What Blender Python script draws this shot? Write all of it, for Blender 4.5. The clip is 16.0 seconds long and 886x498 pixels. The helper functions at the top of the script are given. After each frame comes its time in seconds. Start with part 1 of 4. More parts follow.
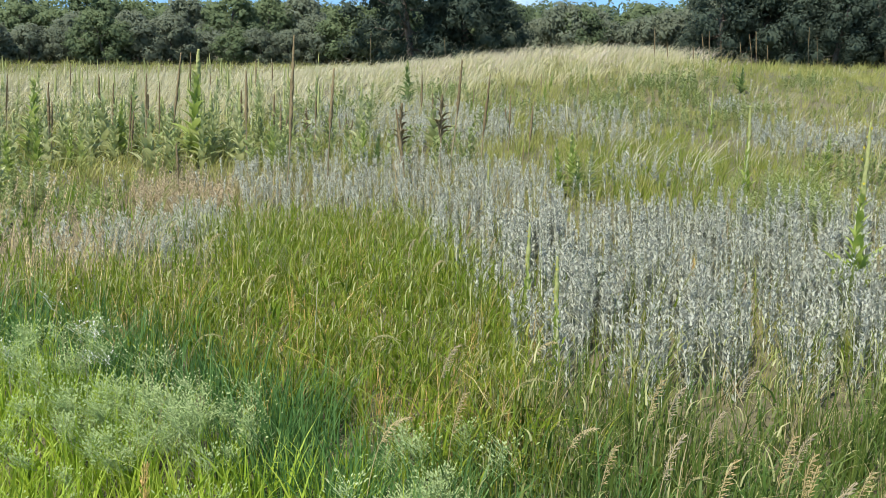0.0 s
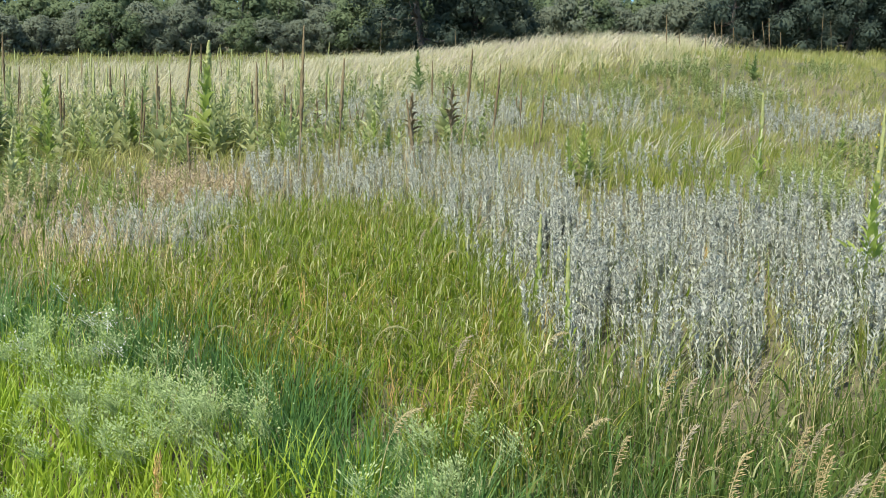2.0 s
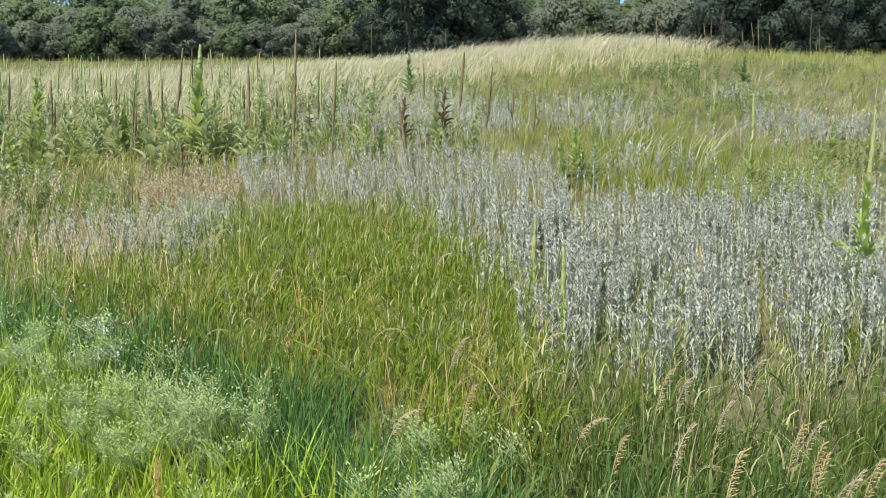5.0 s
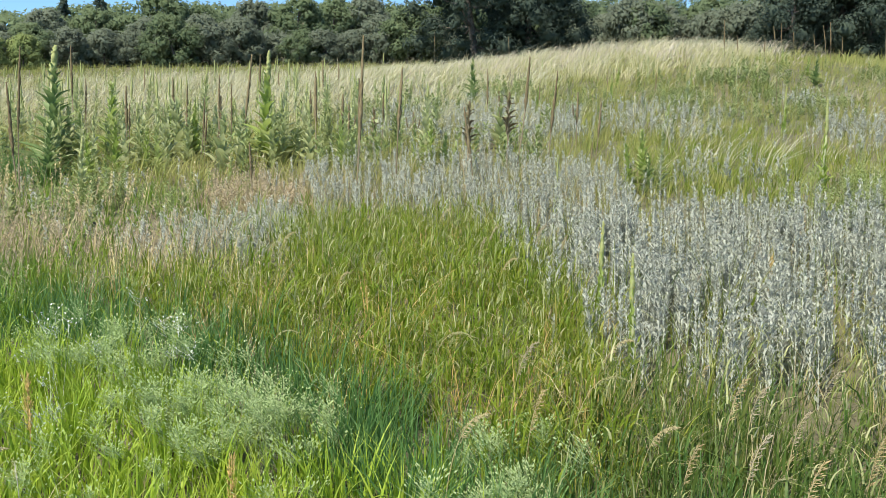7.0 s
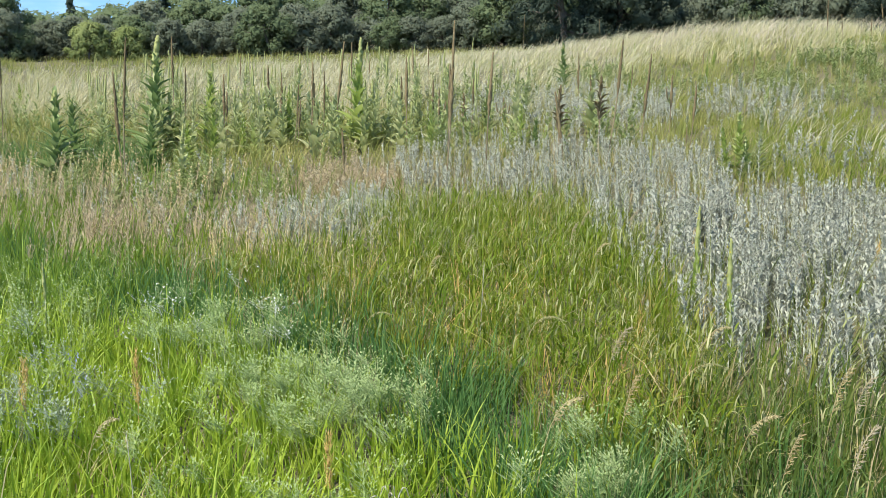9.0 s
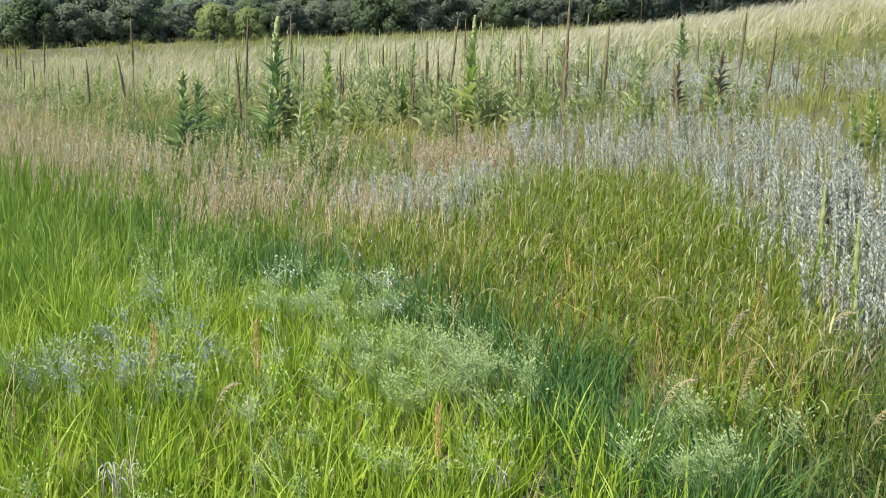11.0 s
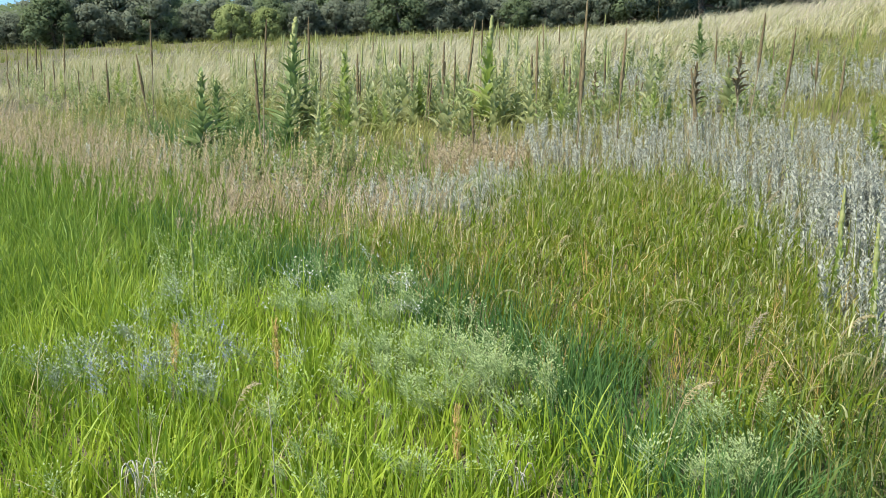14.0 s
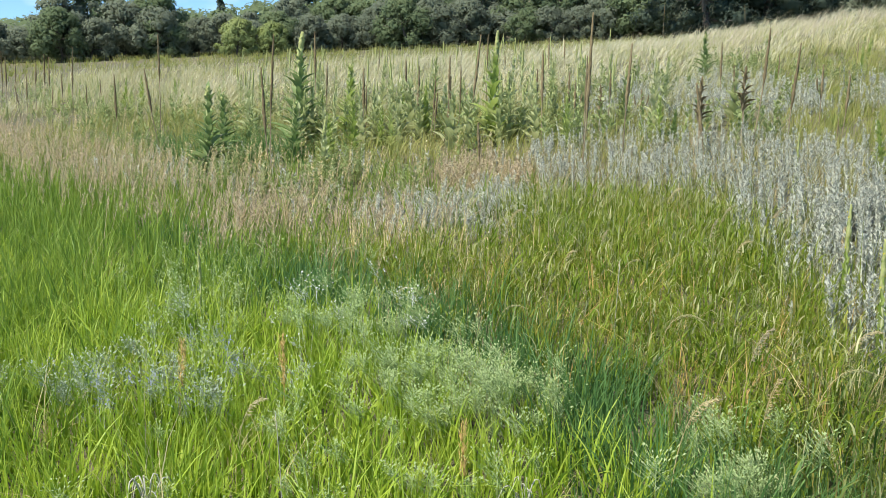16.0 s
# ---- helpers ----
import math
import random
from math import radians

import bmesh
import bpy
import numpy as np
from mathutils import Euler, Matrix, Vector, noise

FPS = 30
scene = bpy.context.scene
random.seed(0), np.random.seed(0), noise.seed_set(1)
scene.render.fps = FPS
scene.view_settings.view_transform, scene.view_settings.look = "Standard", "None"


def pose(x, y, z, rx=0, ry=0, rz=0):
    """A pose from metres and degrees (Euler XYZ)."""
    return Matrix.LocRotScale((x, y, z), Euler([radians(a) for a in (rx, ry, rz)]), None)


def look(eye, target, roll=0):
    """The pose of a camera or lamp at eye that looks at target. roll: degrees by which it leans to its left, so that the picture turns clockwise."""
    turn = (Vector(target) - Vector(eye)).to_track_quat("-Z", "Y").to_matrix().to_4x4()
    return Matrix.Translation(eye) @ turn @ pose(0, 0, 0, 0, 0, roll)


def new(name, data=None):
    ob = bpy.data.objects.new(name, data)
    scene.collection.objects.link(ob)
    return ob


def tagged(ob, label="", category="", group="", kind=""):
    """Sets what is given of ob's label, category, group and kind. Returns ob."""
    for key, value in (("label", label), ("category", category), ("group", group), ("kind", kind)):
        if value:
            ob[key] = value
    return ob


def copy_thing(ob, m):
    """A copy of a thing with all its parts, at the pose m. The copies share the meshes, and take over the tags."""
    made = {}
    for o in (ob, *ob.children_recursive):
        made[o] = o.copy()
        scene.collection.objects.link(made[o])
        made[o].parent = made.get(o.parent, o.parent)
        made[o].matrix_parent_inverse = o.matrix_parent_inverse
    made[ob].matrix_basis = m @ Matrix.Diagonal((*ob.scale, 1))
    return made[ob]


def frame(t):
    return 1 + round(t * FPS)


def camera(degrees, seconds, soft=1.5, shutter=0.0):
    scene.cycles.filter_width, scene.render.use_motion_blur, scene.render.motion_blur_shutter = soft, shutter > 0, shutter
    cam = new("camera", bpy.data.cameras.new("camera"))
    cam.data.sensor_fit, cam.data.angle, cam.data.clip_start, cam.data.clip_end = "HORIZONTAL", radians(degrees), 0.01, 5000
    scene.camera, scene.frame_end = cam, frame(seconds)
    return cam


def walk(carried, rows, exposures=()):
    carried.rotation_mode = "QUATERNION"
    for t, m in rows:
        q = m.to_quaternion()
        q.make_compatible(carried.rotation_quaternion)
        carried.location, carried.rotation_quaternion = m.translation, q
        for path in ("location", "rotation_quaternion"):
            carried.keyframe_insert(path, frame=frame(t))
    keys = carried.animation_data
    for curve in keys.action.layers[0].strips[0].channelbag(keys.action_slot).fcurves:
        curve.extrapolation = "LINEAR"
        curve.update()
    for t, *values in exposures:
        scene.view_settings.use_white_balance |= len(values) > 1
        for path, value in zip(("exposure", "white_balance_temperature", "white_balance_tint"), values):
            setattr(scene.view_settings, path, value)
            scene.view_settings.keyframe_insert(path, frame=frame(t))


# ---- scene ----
cam = camera(53.66, 16.0, soft=0.6)
EYE = 1.6
ROWS = [
    (0.0, 0.000, 0.000, -0.000, -0.00, -8.02, 0.00),
    (0.5, -0.004, -0.002, 0.000, 0.10, -8.28, 0.04),
    (1.0, -0.005, -0.000, 0.000, 0.42, -8.56, 0.14),
    (1.5, -0.002, 0.004, -0.001, 0.59, -8.77, 0.21),
    (2.0, 0.003, 0.008, 0.002, 0.76, -8.69, 0.36),
    (2.5, 0.006, 0.009, 0.001, 0.69, -8.58, 0.48),
    (3.0, 0.012, 0.007, 0.000, 0.51, -8.54, 0.56),
    (3.5, 0.009, 0.003, 0.002, 0.34, -8.56, 0.99),
    (5.8, -0.025, -0.012, -0.002, 0.30, -8.40, 0.54),
    (6.0, -0.027, -0.014, -0.003, 0.62, -8.37, 0.63),
    (6.5, -0.037, -0.019, -0.002, 1.90, -8.35, 0.41),
    (7.0, -0.050, -0.017, -0.000, 4.17, -8.13, 0.66),
    (7.5, -0.060, -0.014, -0.003, 5.67, -8.19, 0.82),
    (8.0, -0.063, -0.014, -0.007, 7.21, -8.37, 0.99),
    (8.5, -0.066, -0.021, -0.010, 8.54, -8.64, 0.97),
    (9.0, -0.070, -0.028, -0.012, 9.96, -8.92, 1.12),
    (9.5, -0.067, -0.034, -0.015, 11.67, -9.17, 1.22),
    (10.0, -0.071, -0.037, -0.017, 14.56, -9.79, 1.59),
    (10.2, -0.073, -0.039, -0.020, 15.47, -9.83, 1.54),
    (12.5, -0.063, -0.059, -0.009, 18.05, -10.64, 1.41),
    (13.0, -0.072, -0.064, -0.007, 18.13, -10.58, 1.37),
    (13.5, -0.074, -0.067, -0.006, 18.19, -10.38, 1.33),
    (14.0, -0.076, -0.068, -0.005, 18.31, -10.16, 1.39),
    (14.5, -0.078, -0.072, -0.004, 18.43, -9.91, 1.28),
    (15.0, -0.079, -0.075, 0.000, 18.55, -9.72, 1.23),
    (15.5, -0.079, -0.076, 0.003, 18.59, -9.51, 1.26),
    (16.0, -0.079, -0.077, 0.006, 18.63, -9.29, 1.35),
]
walk(cam, [(t, pose(x, y, EYE + z, 0, 0, yaw) @ pose(0, 0, 0, 90 + pitch) @ pose(0, 0, 0, 0, 0, -roll)) for t, x, y, z, yaw, pitch, roll in ROWS],
     [(0.0, 0.64), (1.2, 0.71), (3.5, 0.73), (10.0, 0.73), (16.0, 0.75)])

# ---- world and sun ----
SUN_EL, SUN_AZ = 58.0, 215.0      # degrees; azimuth clockwise from +y
world = bpy.data.worlds.new("sky_world")
scene.world = world
world.use_nodes = True
wn = world.node_tree
bg = wn.nodes["Background"]
sky = wn.nodes.new("ShaderNodeTexSky")
sky.sky_type, sky.sun_disc = "NISHITA", False
sky.sun_elevation, sky.sun_rotation = radians(SUN_EL), radians(SUN_AZ)
sky.altitude, sky.air_density, sky.dust_density, sky.ozone_density = 2000, 1.0, 0.3, 1.5
# thin scattered cloud over the blue
wtc = wn.nodes.new("ShaderNodeTexCoord")
wmap = wn.nodes.new("ShaderNodeMapping")
wmap.inputs["Scale"].default_value = (1.0, 1.0, 3.0)
wnoi = wn.nodes.new("ShaderNodeTexNoise")
wnoi.inputs["Scale"].default_value, wnoi.inputs["Detail"].default_value = 3.2, 6.0
wramp = wn.nodes.new("ShaderNodeValToRGB")
wramp.color_ramp.elements[0].position, wramp.color_ramp.elements[1].position = 0.60, 0.82
wmix = wn.nodes.new("ShaderNodeMixRGB")
wmix.inputs[2].default_value = (9.0, 9.3, 9.8, 1)
wn.links.new(wtc.outputs["Generated"], wmap.inputs["Vector"])
wn.links.new(wmap.outputs["Vector"], wnoi.inputs["Vector"])
wn.links.new(wnoi.outputs["Fac"], wramp.inputs["Fac"])
wn.links.new(wramp.outputs["Color"], wmix.inputs[0])
wtint = wn.nodes.new("ShaderNodeMixRGB")
wtint.blend_type = "MULTIPLY"
wtint.inputs[0].default_value, wtint.inputs[2].default_value = 1.0, (0.72, 0.95, 1.1, 1)
wn.links.new(sky.outputs["Color"], wtint.inputs[1])
wn.links.new(wtint.outputs["Color"], wmix.inputs[1])
wn.links.new(wmix.outputs["Color"], bg.inputs["Color"])
bg.inputs["Strength"].default_value = 0.105
sun = new("sun", bpy.data.lights.new("sun", "SUN"))
sun.data.energy, sun.data.angle, sun.data.color = 4.6, radians(1.5), (1.0, 0.94, 0.84)
sa, se = radians(SUN_AZ), radians(SUN_EL)
sun.matrix_world = look((0, 0, 30), Vector((0, 0, 30)) - Vector((math.sin(sa) * math.cos(se), math.cos(sa) * math.cos(se), math.sin(se))))

# ---- materials ----
def plant_material(name, colors, tip=None, tip_mix=0.5, tip_from=0.55, translucent=0.35, rough=0.55, gloss=0.35, per="island", scale=3.5, noise_mix=0.4, tuft=0.0):
    """Leaf surface: colour varies from blade to blade, tuft to tuft and in drifts, with dry tips and light that passes through."""
    m = bpy.data.materials.new(name)
    m.use_nodes = True
    n, l = m.node_tree.nodes, m.node_tree.links
    bsdf, out = n["Principled BSDF"], n["Material Output"]
    if per == "island":
        rnd = n.new("ShaderNodeNewGeometry").outputs["Random Per Island"]
    else:
        rnd = n.new("ShaderNodeObjectInfo").outputs["Random"]
    if tuft:
        tuv, tsep, tmix = n.new("ShaderNodeUVMap"), n.new("ShaderNodeSeparateXYZ"), n.new("ShaderNodeMix")
        tmix.inputs[0].default_value = tuft
        l.new(tuv.outputs[0], tsep.inputs[0])
        l.new(rnd, tmix.inputs[2])
        l.new(tsep.outputs[0], tmix.inputs[3])
        rnd = tmix.outputs[0]
    geo = n.new("ShaderNodeNewGeometry")
    drift = n.new("ShaderNodeTexNoise")
    drift.inputs["Scale"].default_value, drift.inputs["Detail"].default_value = scale, 3.0
    l.new(geo.outputs["Position"], drift.inputs["Vector"])
    mixf = n.new("ShaderNodeMix")
    mixf.inputs[0].default_value = noise_mix
    stretch = n.new("ShaderNodeMapRange")
    stretch.inputs[1].default_value, stretch.inputs[2].default_value = 0.3, 0.7
    l.new(drift.outputs["Fac"], stretch.inputs[0])
    l.new(rnd, mixf.inputs[2])
    l.new(stretch.outputs[0], mixf.inputs[3])
    ramp = n.new("ShaderNodeValToRGB")
    cr = ramp.color_ramp
    while len(cr.elements) < len(colors):
        cr.elements.new(0.5)
    for i, c in enumerate(colors):
        cr.elements[i].position = i / max(1, len(colors) - 1)
        cr.elements[i].color = (*c, 1)
    l.new(mixf.outputs[0], ramp.inputs[0])
    color = ramp.outputs[0]
    if tip:
        uv = n.new("ShaderNodeUVMap")
        sep = n.new("ShaderNodeSeparateXYZ")
        l.new(uv.outputs[0], sep.inputs[0])
        mr = n.new("ShaderNodeMapRange")
        mr.inputs[1].default_value, mr.inputs[2].default_value, mr.inputs[4].default_value = tip_from, 1.0, tip_mix
        l.new(sep.outputs[1], mr.inputs[0])
        tm = n.new("ShaderNodeMixRGB")
        tm.inputs[2].default_value = (*tip, 1)
        l.new(mr.outputs[0], tm.inputs[0])
        l.new(color, tm.inputs[1])
        color = tm.outputs[0]
    l.new(color, bsdf.inputs["Base Color"])
    bsdf.inputs["Roughness"].default_value = rough
    bsdf.inputs["Specular IOR Level"].default_value = gloss
    if translucent:
        tr = n.new("ShaderNodeBsdfTranslucent")
        ms = n.new("ShaderNodeMixShader")
        ms.inputs[0].default_value = translucent
        l.new(color, tr.inputs["Color"])
        l.new(bsdf.outputs[0], ms.inputs[1])
        l.new(tr.outputs[0], ms.inputs[2])
        l.new(ms.outputs[0], out.inputs["Surface"])
    return m


def ground_material():
    m = bpy.data.materials.new("meadow_soil")
    m.use_nodes = True
    n, l = m.node_tree.nodes, m.node_tree.links
    bsdf = n["Principled BSDF"]
    geo = n.new("ShaderNodeNewGeometry")
    coarse, fine = n.new("ShaderNodeTexNoise"), n.new("ShaderNodeTexNoise")
    coarse.inputs["Scale"].default_value, coarse.inputs["Detail"].default_value = 0.35, 5
    fine.inputs["Scale"].default_value, fine.inputs["Detail"].default_value = 14, 8
    for t in (coarse, fine):
        l.new(geo.outputs["Position"], t.inputs["Vector"])
    r1, r2 = n.new("ShaderNodeValToRGB"), n.new("ShaderNodeValToRGB")
    r1.color_ramp.elements[0].color, r1.color_ramp.elements[1].color = (0.07, 0.085, 0.03, 1), (0.14, 0.125, 0.06, 1)
    r1.color_ramp.elements[0].position, r1.color_ramp.elements[1].position = 0.35, 0.65
    r2.color_ramp.elements[0].color, r2.color_ramp.elements[1].color = (0.04, 0.035, 0.022, 1), (0.22, 0.18, 0.11, 1)
    r2.color_ramp.elements[0].position, r2.color_ramp.elements[1].position = 0.3, 0.75
    l.new(coarse.outputs["Fac"], r1.inputs[0])
    l.new(fine.outputs["Fac"], r2.inputs[0])
    mx = n.new("ShaderNodeMixRGB")
    mx.inputs[0].default_value = 0.45
    l.new(r1.outputs[0], mx.inputs[1])
    l.new(r2.outputs[0], mx.inputs[2])
    l.new(mx.outputs[0], bsdf.inputs["Base Color"])
    bsdf.inputs["Roughness"].default_value = 0.95
    bump = n.new("ShaderNodeBump")
    bump.inputs["Strength"].default_value, bump.inputs["Distance"].default_value = 0.8, 0.04
    l.new(fine.outputs["Fac"], bump.inputs["Height"])
    l.new(bump.outputs[0], bsdf.inputs["Normal"])
    return m


LIME = plant_material("lime_grass_blade", [(0.155, 0.262, 0.020), (0.265, 0.395, 0.028), (0.37, 0.48, 0.045), (0.50, 0.56, 0.10)], tip=(0.48, 0.58, 0.13), tip_mix=0.5, tuft=0.4)
MIDGREEN = plant_material("mid_green_blade", [(0.085, 0.18, 0.018), (0.155, 0.27, 0.028), (0.24, 0.36, 0.045), (0.34, 0.41, 0.08)], tip=(0.38, 0.43, 0.11), tip_mix=0.4, tuft=0.45)
BLUEGREEN = plant_material("blue_green_blade", [(0.062, 0.155, 0.036), (0.105, 0.225, 0.058), (0.175, 0.305, 0.08)], tip=(0.25, 0.38, 0.14), tip_mix=0.35, tuft=0.45)
OLIVE = plant_material("olive_grass_blade", [(0.078, 0.15, 0.010), (0.145, 0.232, 0.013), (0.24, 0.298, 0.025), (0.44, 0.36, 0.095)], tip=(0.42, 0.41, 0.12), tip_mix=0.34, tuft=0.5)
BROWNISH = plant_material("brome_blade", [(0.042, 0.11, 0.016), (0.08, 0.15, 0.025), (0.14, 0.195, 0.036), (0.29, 0.25, 0.09)], tip=(0.36, 0.34, 0.13), tip_mix=0.22, tuft=0.5)
TAN = plant_material("tan_dry_blade", [(0.24, 0.26, 0.09), (0.40, 0.34, 0.16), (0.52, 0.42, 0.24), (0.60, 0.50, 0.32)], tip=(0.58, 0.47, 0.29), tip_mix=0.5, translucent=0.25, tuft=0.5)
GOLD = plant_material("golden_needle_grass", [(0.23, 0.28, 0.07), (0.43, 0.43, 0.18), (0.66, 0.61, 0.355), (0.83, 0.775, 0.565)], tip=(0.82, 0.77, 0.58), tip_mix=0.5, tip_from=0.5, translucent=0.3, scale=0.9, noise_mix=0.55, tuft=0.6)
MEADOW = plant_material("meadow_grass_blade", [(0.14, 0.20, 0.034), (0.25, 0.29, 0.057), (0.38, 0.38, 0.11), (0.56, 0.50, 0.23)], tip=(0.54, 0.49, 0.24), tip_mix=0.4, scale=1.5, noise_mix=0.6, tuft=0.5)
SAGE = plant_material("silver_sage_leaf", [(0.365, 0.395, 0.31), (0.48, 0.51, 0.415), (0.56, 0.59, 0.495)], tip=(0.59, 0.62, 0.53), tip_mix=0.45, tip_from=0.5, translucent=0.3, rough=0.95, gloss=0.05, tuft=0.55)
MULLEIN = plant_material("woolly_mullein_leaf", [(0.30, 0.36, 0.145), (0.44, 0.48, 0.23), (0.60, 0.62, 0.37)], translucent=0.4, rough=0.85, per="object", scale=9.0, noise_mix=0.3)
DARK_MULLEIN = plant_material("dark_green_mullein_leaf", [(0.13, 0.21, 0.07), (0.20, 0.285, 0.10), (0.33, 0.41, 0.18)], translucent=0.35, rough=0.8, per="object", scale=9.0, noise_mix=0.3)
YELLOW_MULLEIN = plant_material("yellow_green_mullein_leaf", [(0.25, 0.34, 0.07), (0.36, 0.45, 0.12), (0.50, 0.55, 0.22)], translucent=0.4, rough=0.8, per="object", scale=9.0, noise_mix=0.3)
BRIGHT_MULLEIN = plant_material("bright_mullein_leaf", [(0.30, 0.41, 0.07), (0.39, 0.49, 0.11), (0.49, 0.57, 0.18)], translucent=0.5, rough=0.7, per="object", scale=9.0, noise_mix=0.4)
PALEGREEN = plant_material("pale_curled_leaf", [(0.26, 0.32, 0.09), (0.40, 0.42, 0.17), (0.58, 0.55, 0.30)], translucent=0.35)
SPIKE = plant_material("mullein_spike", [(0.26, 0.30, 0.10), (0.37, 0.40, 0.15), (0.47, 0.47, 0.21)], translucent=0.1, rough=0.85, scale=60.0, noise_mix=0.8)
FLOWER = plant_material("yellow_flower", [(0.62, 0.55, 0.04), (0.72, 0.62, 0.08)], translucent=0.3)
DEAD = plant_material("weathered_brown_stalk", [(0.16, 0.13, 0.075), (0.26, 0.21, 0.125), (0.38, 0.31, 0.19)], translucent=0.0, rough=0.9, per="object", scale=50.0, noise_mix=0.6)
DEADTOP = plant_material("brown_seed_capsules", [(0.10, 0.074, 0.038), (0.185, 0.142, 0.072), (0.30, 0.238, 0.128)], translucent=0.0, rough=0.95, per="object", scale=70.0, noise_mix=0.6)
HEAD = plant_material("ripe_grass_head", [(0.44, 0.36, 0.16), (0.58, 0.48, 0.24), (0.70, 0.60, 0.36)], translucent=0.3)
WHITE = plant_material("small_white_petal", [(0.62, 0.64, 0.58), (0.78, 0.78, 0.74)], translucent=0.3)
LAVENDER = plant_material("lavender_petal", [(0.30, 0.32, 0.50), (0.42, 0.44, 0.62)], translucent=0.3)
ROSE = plant_material("rosy_dry_plume", [(0.35, 0.28, 0.15), (0.47, 0.385, 0.235), (0.59, 0.51, 0.36)], translucent=0.3)
WEED = plant_material("dull_green_weed_leaf", [(0.17, 0.23, 0.07), (0.26, 0.32, 0.115), (0.38, 0.42, 0.19)], translucent=0.35, rough=0.85, tuft=0.5)
BROWNHEAD = plant_material("brown_grass_head", [(0.42, 0.29, 0.12), (0.55, 0.41, 0.19), (0.66, 0.53, 0.29)], translucent=0.3)
RUST = plant_material("rusty_seed_head", [(0.48, 0.31, 0.10), (0.60, 0.41, 0.14), (0.70, 0.52, 0.22)], translucent=0.2, scale=40.0)
FORB = plant_material("grey_green_forb_leaf", [(0.25, 0.345, 0.13), (0.35, 0.445, 0.19), (0.47, 0.55, 0.29)], translucent=0.3, rough=0.9, gloss=0.1, tuft=0.4)
BLUEFORB = plant_material("blue_grey_forb_leaf", [(0.21, 0.28, 0.15), (0.31, 0.375, 0.25), (0.36, 0.385, 0.40)], translucent=0.2, rough=0.7, tuft=0.4)
PALE = plant_material("bleached_dry_leaf", [(0.46, 0.44, 0.34), (0.60, 0.58, 0.47)], translucent=0.2, rough=0.8)
PLUMEROSE = plant_material("rosy_plume", [(0.40, 0.33, 0.22), (0.55, 0.48, 0.36), (0.70, 0.64, 0.52)], translucent=0.3, tuft=0.5)
PLUME = plant_material("pale_plume", [(0.42, 0.40, 0.22), (0.58, 0.55, 0.35), (0.74, 0.70, 0.53)], translucent=0.3, tuft=0.5)
# greyed and lightened leaf colour: distance haze is painted into it
OAK = plant_material("hazy_oak_leaf", [(0.17, 0.20, 0.14), (0.20, 0.235, 0.165), (0.235, 0.27, 0.19)], translucent=0.5, rough=0.9, gloss=0.1, scale=0.25, noise_mix=0.7)
OAK_YELLOW = plant_material("yellow_green_bush_leaf", [(0.22, 0.28, 0.10), (0.28, 0.335, 0.13), (0.34, 0.39, 0.17)], translucent=0.4, rough=0.9, gloss=0.1, scale=0.4, noise_mix=0.7)
# lighter oak green, also raised to carry the distance haze
OAK_LIGHT = plant_material("hazy_light_oak_leaf", [(0.14, 0.19, 0.10), (0.172, 0.225, 0.118), (0.21, 0.265, 0.135)], translucent=0.5, rough=0.9, gloss=0.1, scale=0.2, noise_mix=0.7)
DARKLEAF = plant_material("dark_tree_leaf", [(0.072, 0.10, 0.075), (0.09, 0.122, 0.09), (0.115, 0.15, 0.105)], translucent=0.45, rough=0.9, gloss=0.1, scale=0.3, noise_mix=0.7)
BARK = plant_material("grey_oak_bark", [(0.07, 0.06, 0.05), (0.14, 0.12, 0.10), (0.20, 0.18, 0.15)], translucent=0.0, rough=0.95, scale=8.0, noise_mix=0.8)
SOIL = ground_material()

# ---- mesh helpers ----
rng = np.random.default_rng(7)


def ground_z(x, y):
    x, y = np.asarray(x, float), np.asarray(y, float)
    mound = 0.9 * np.exp(-(((x - 5.5) / 7.5) ** 2 + ((y - 30) / 9) ** 2))
    z = 0.094 * y + 0.008 * np.maximum(x, 0) + 0.0004 * np.clip(x, -80, 0) ** 2 + mound
    hill = 0.0020 * np.clip(y - 64, 0, 60) ** 2 * np.clip((160 - y) / 60, 0, 1)
    return z + hill * np.clip((x + 74) / 22, 0, 1)


def mesh_object(name, verts, tris, mat, uv=None, parent=None, normals=None):
    """One mesh from arrays of corners and triangles."""
    me = bpy.data.meshes.new(name)
    v, t = np.asarray(verts, np.float32).reshape(-1, 3), np.asarray(tris, np.int32).reshape(-1, 3)
    me.vertices.add(len(v))
    me.vertices.foreach_set("co", v.ravel())
    me.loops.add(3 * len(t))
    me.loops.foreach_set("vertex_index", t.ravel())
    me.polygons.add(len(t))
    me.polygons.foreach_set("loop_start", np.arange(0, 3 * len(t), 3, dtype=np.int32))
    me.polygons.foreach_set("use_smooth", np.ones(len(t), bool))
    if uv is not None:
        layer = me.uv_layers.new(name="UVMap")
        layer.data.foreach_set("uv", np.asarray(uv, np.float32)[t.ravel()].ravel())
    me.update(calc_edges=True)
    if normals is not None:
        me.normals_split_custom_set_from_vertices(np.asarray(normals, np.float32))
    me.materials.append(mat)
    ob = new(name, me)
    if parent:
        ob.parent = parent
    return ob


def inside(px, py, poly):
    r = np.zeros(len(px), bool)
    for (x0, y0), (x1, y1) in zip(poly, poly[1:] + poly[:1]):
        hit = (y0 > py) != (y1 > py)
        r ^= hit & (px < (x1 - x0) * (py - y0) / ((y1 - y0) or 1e-9) + x0)
    return r


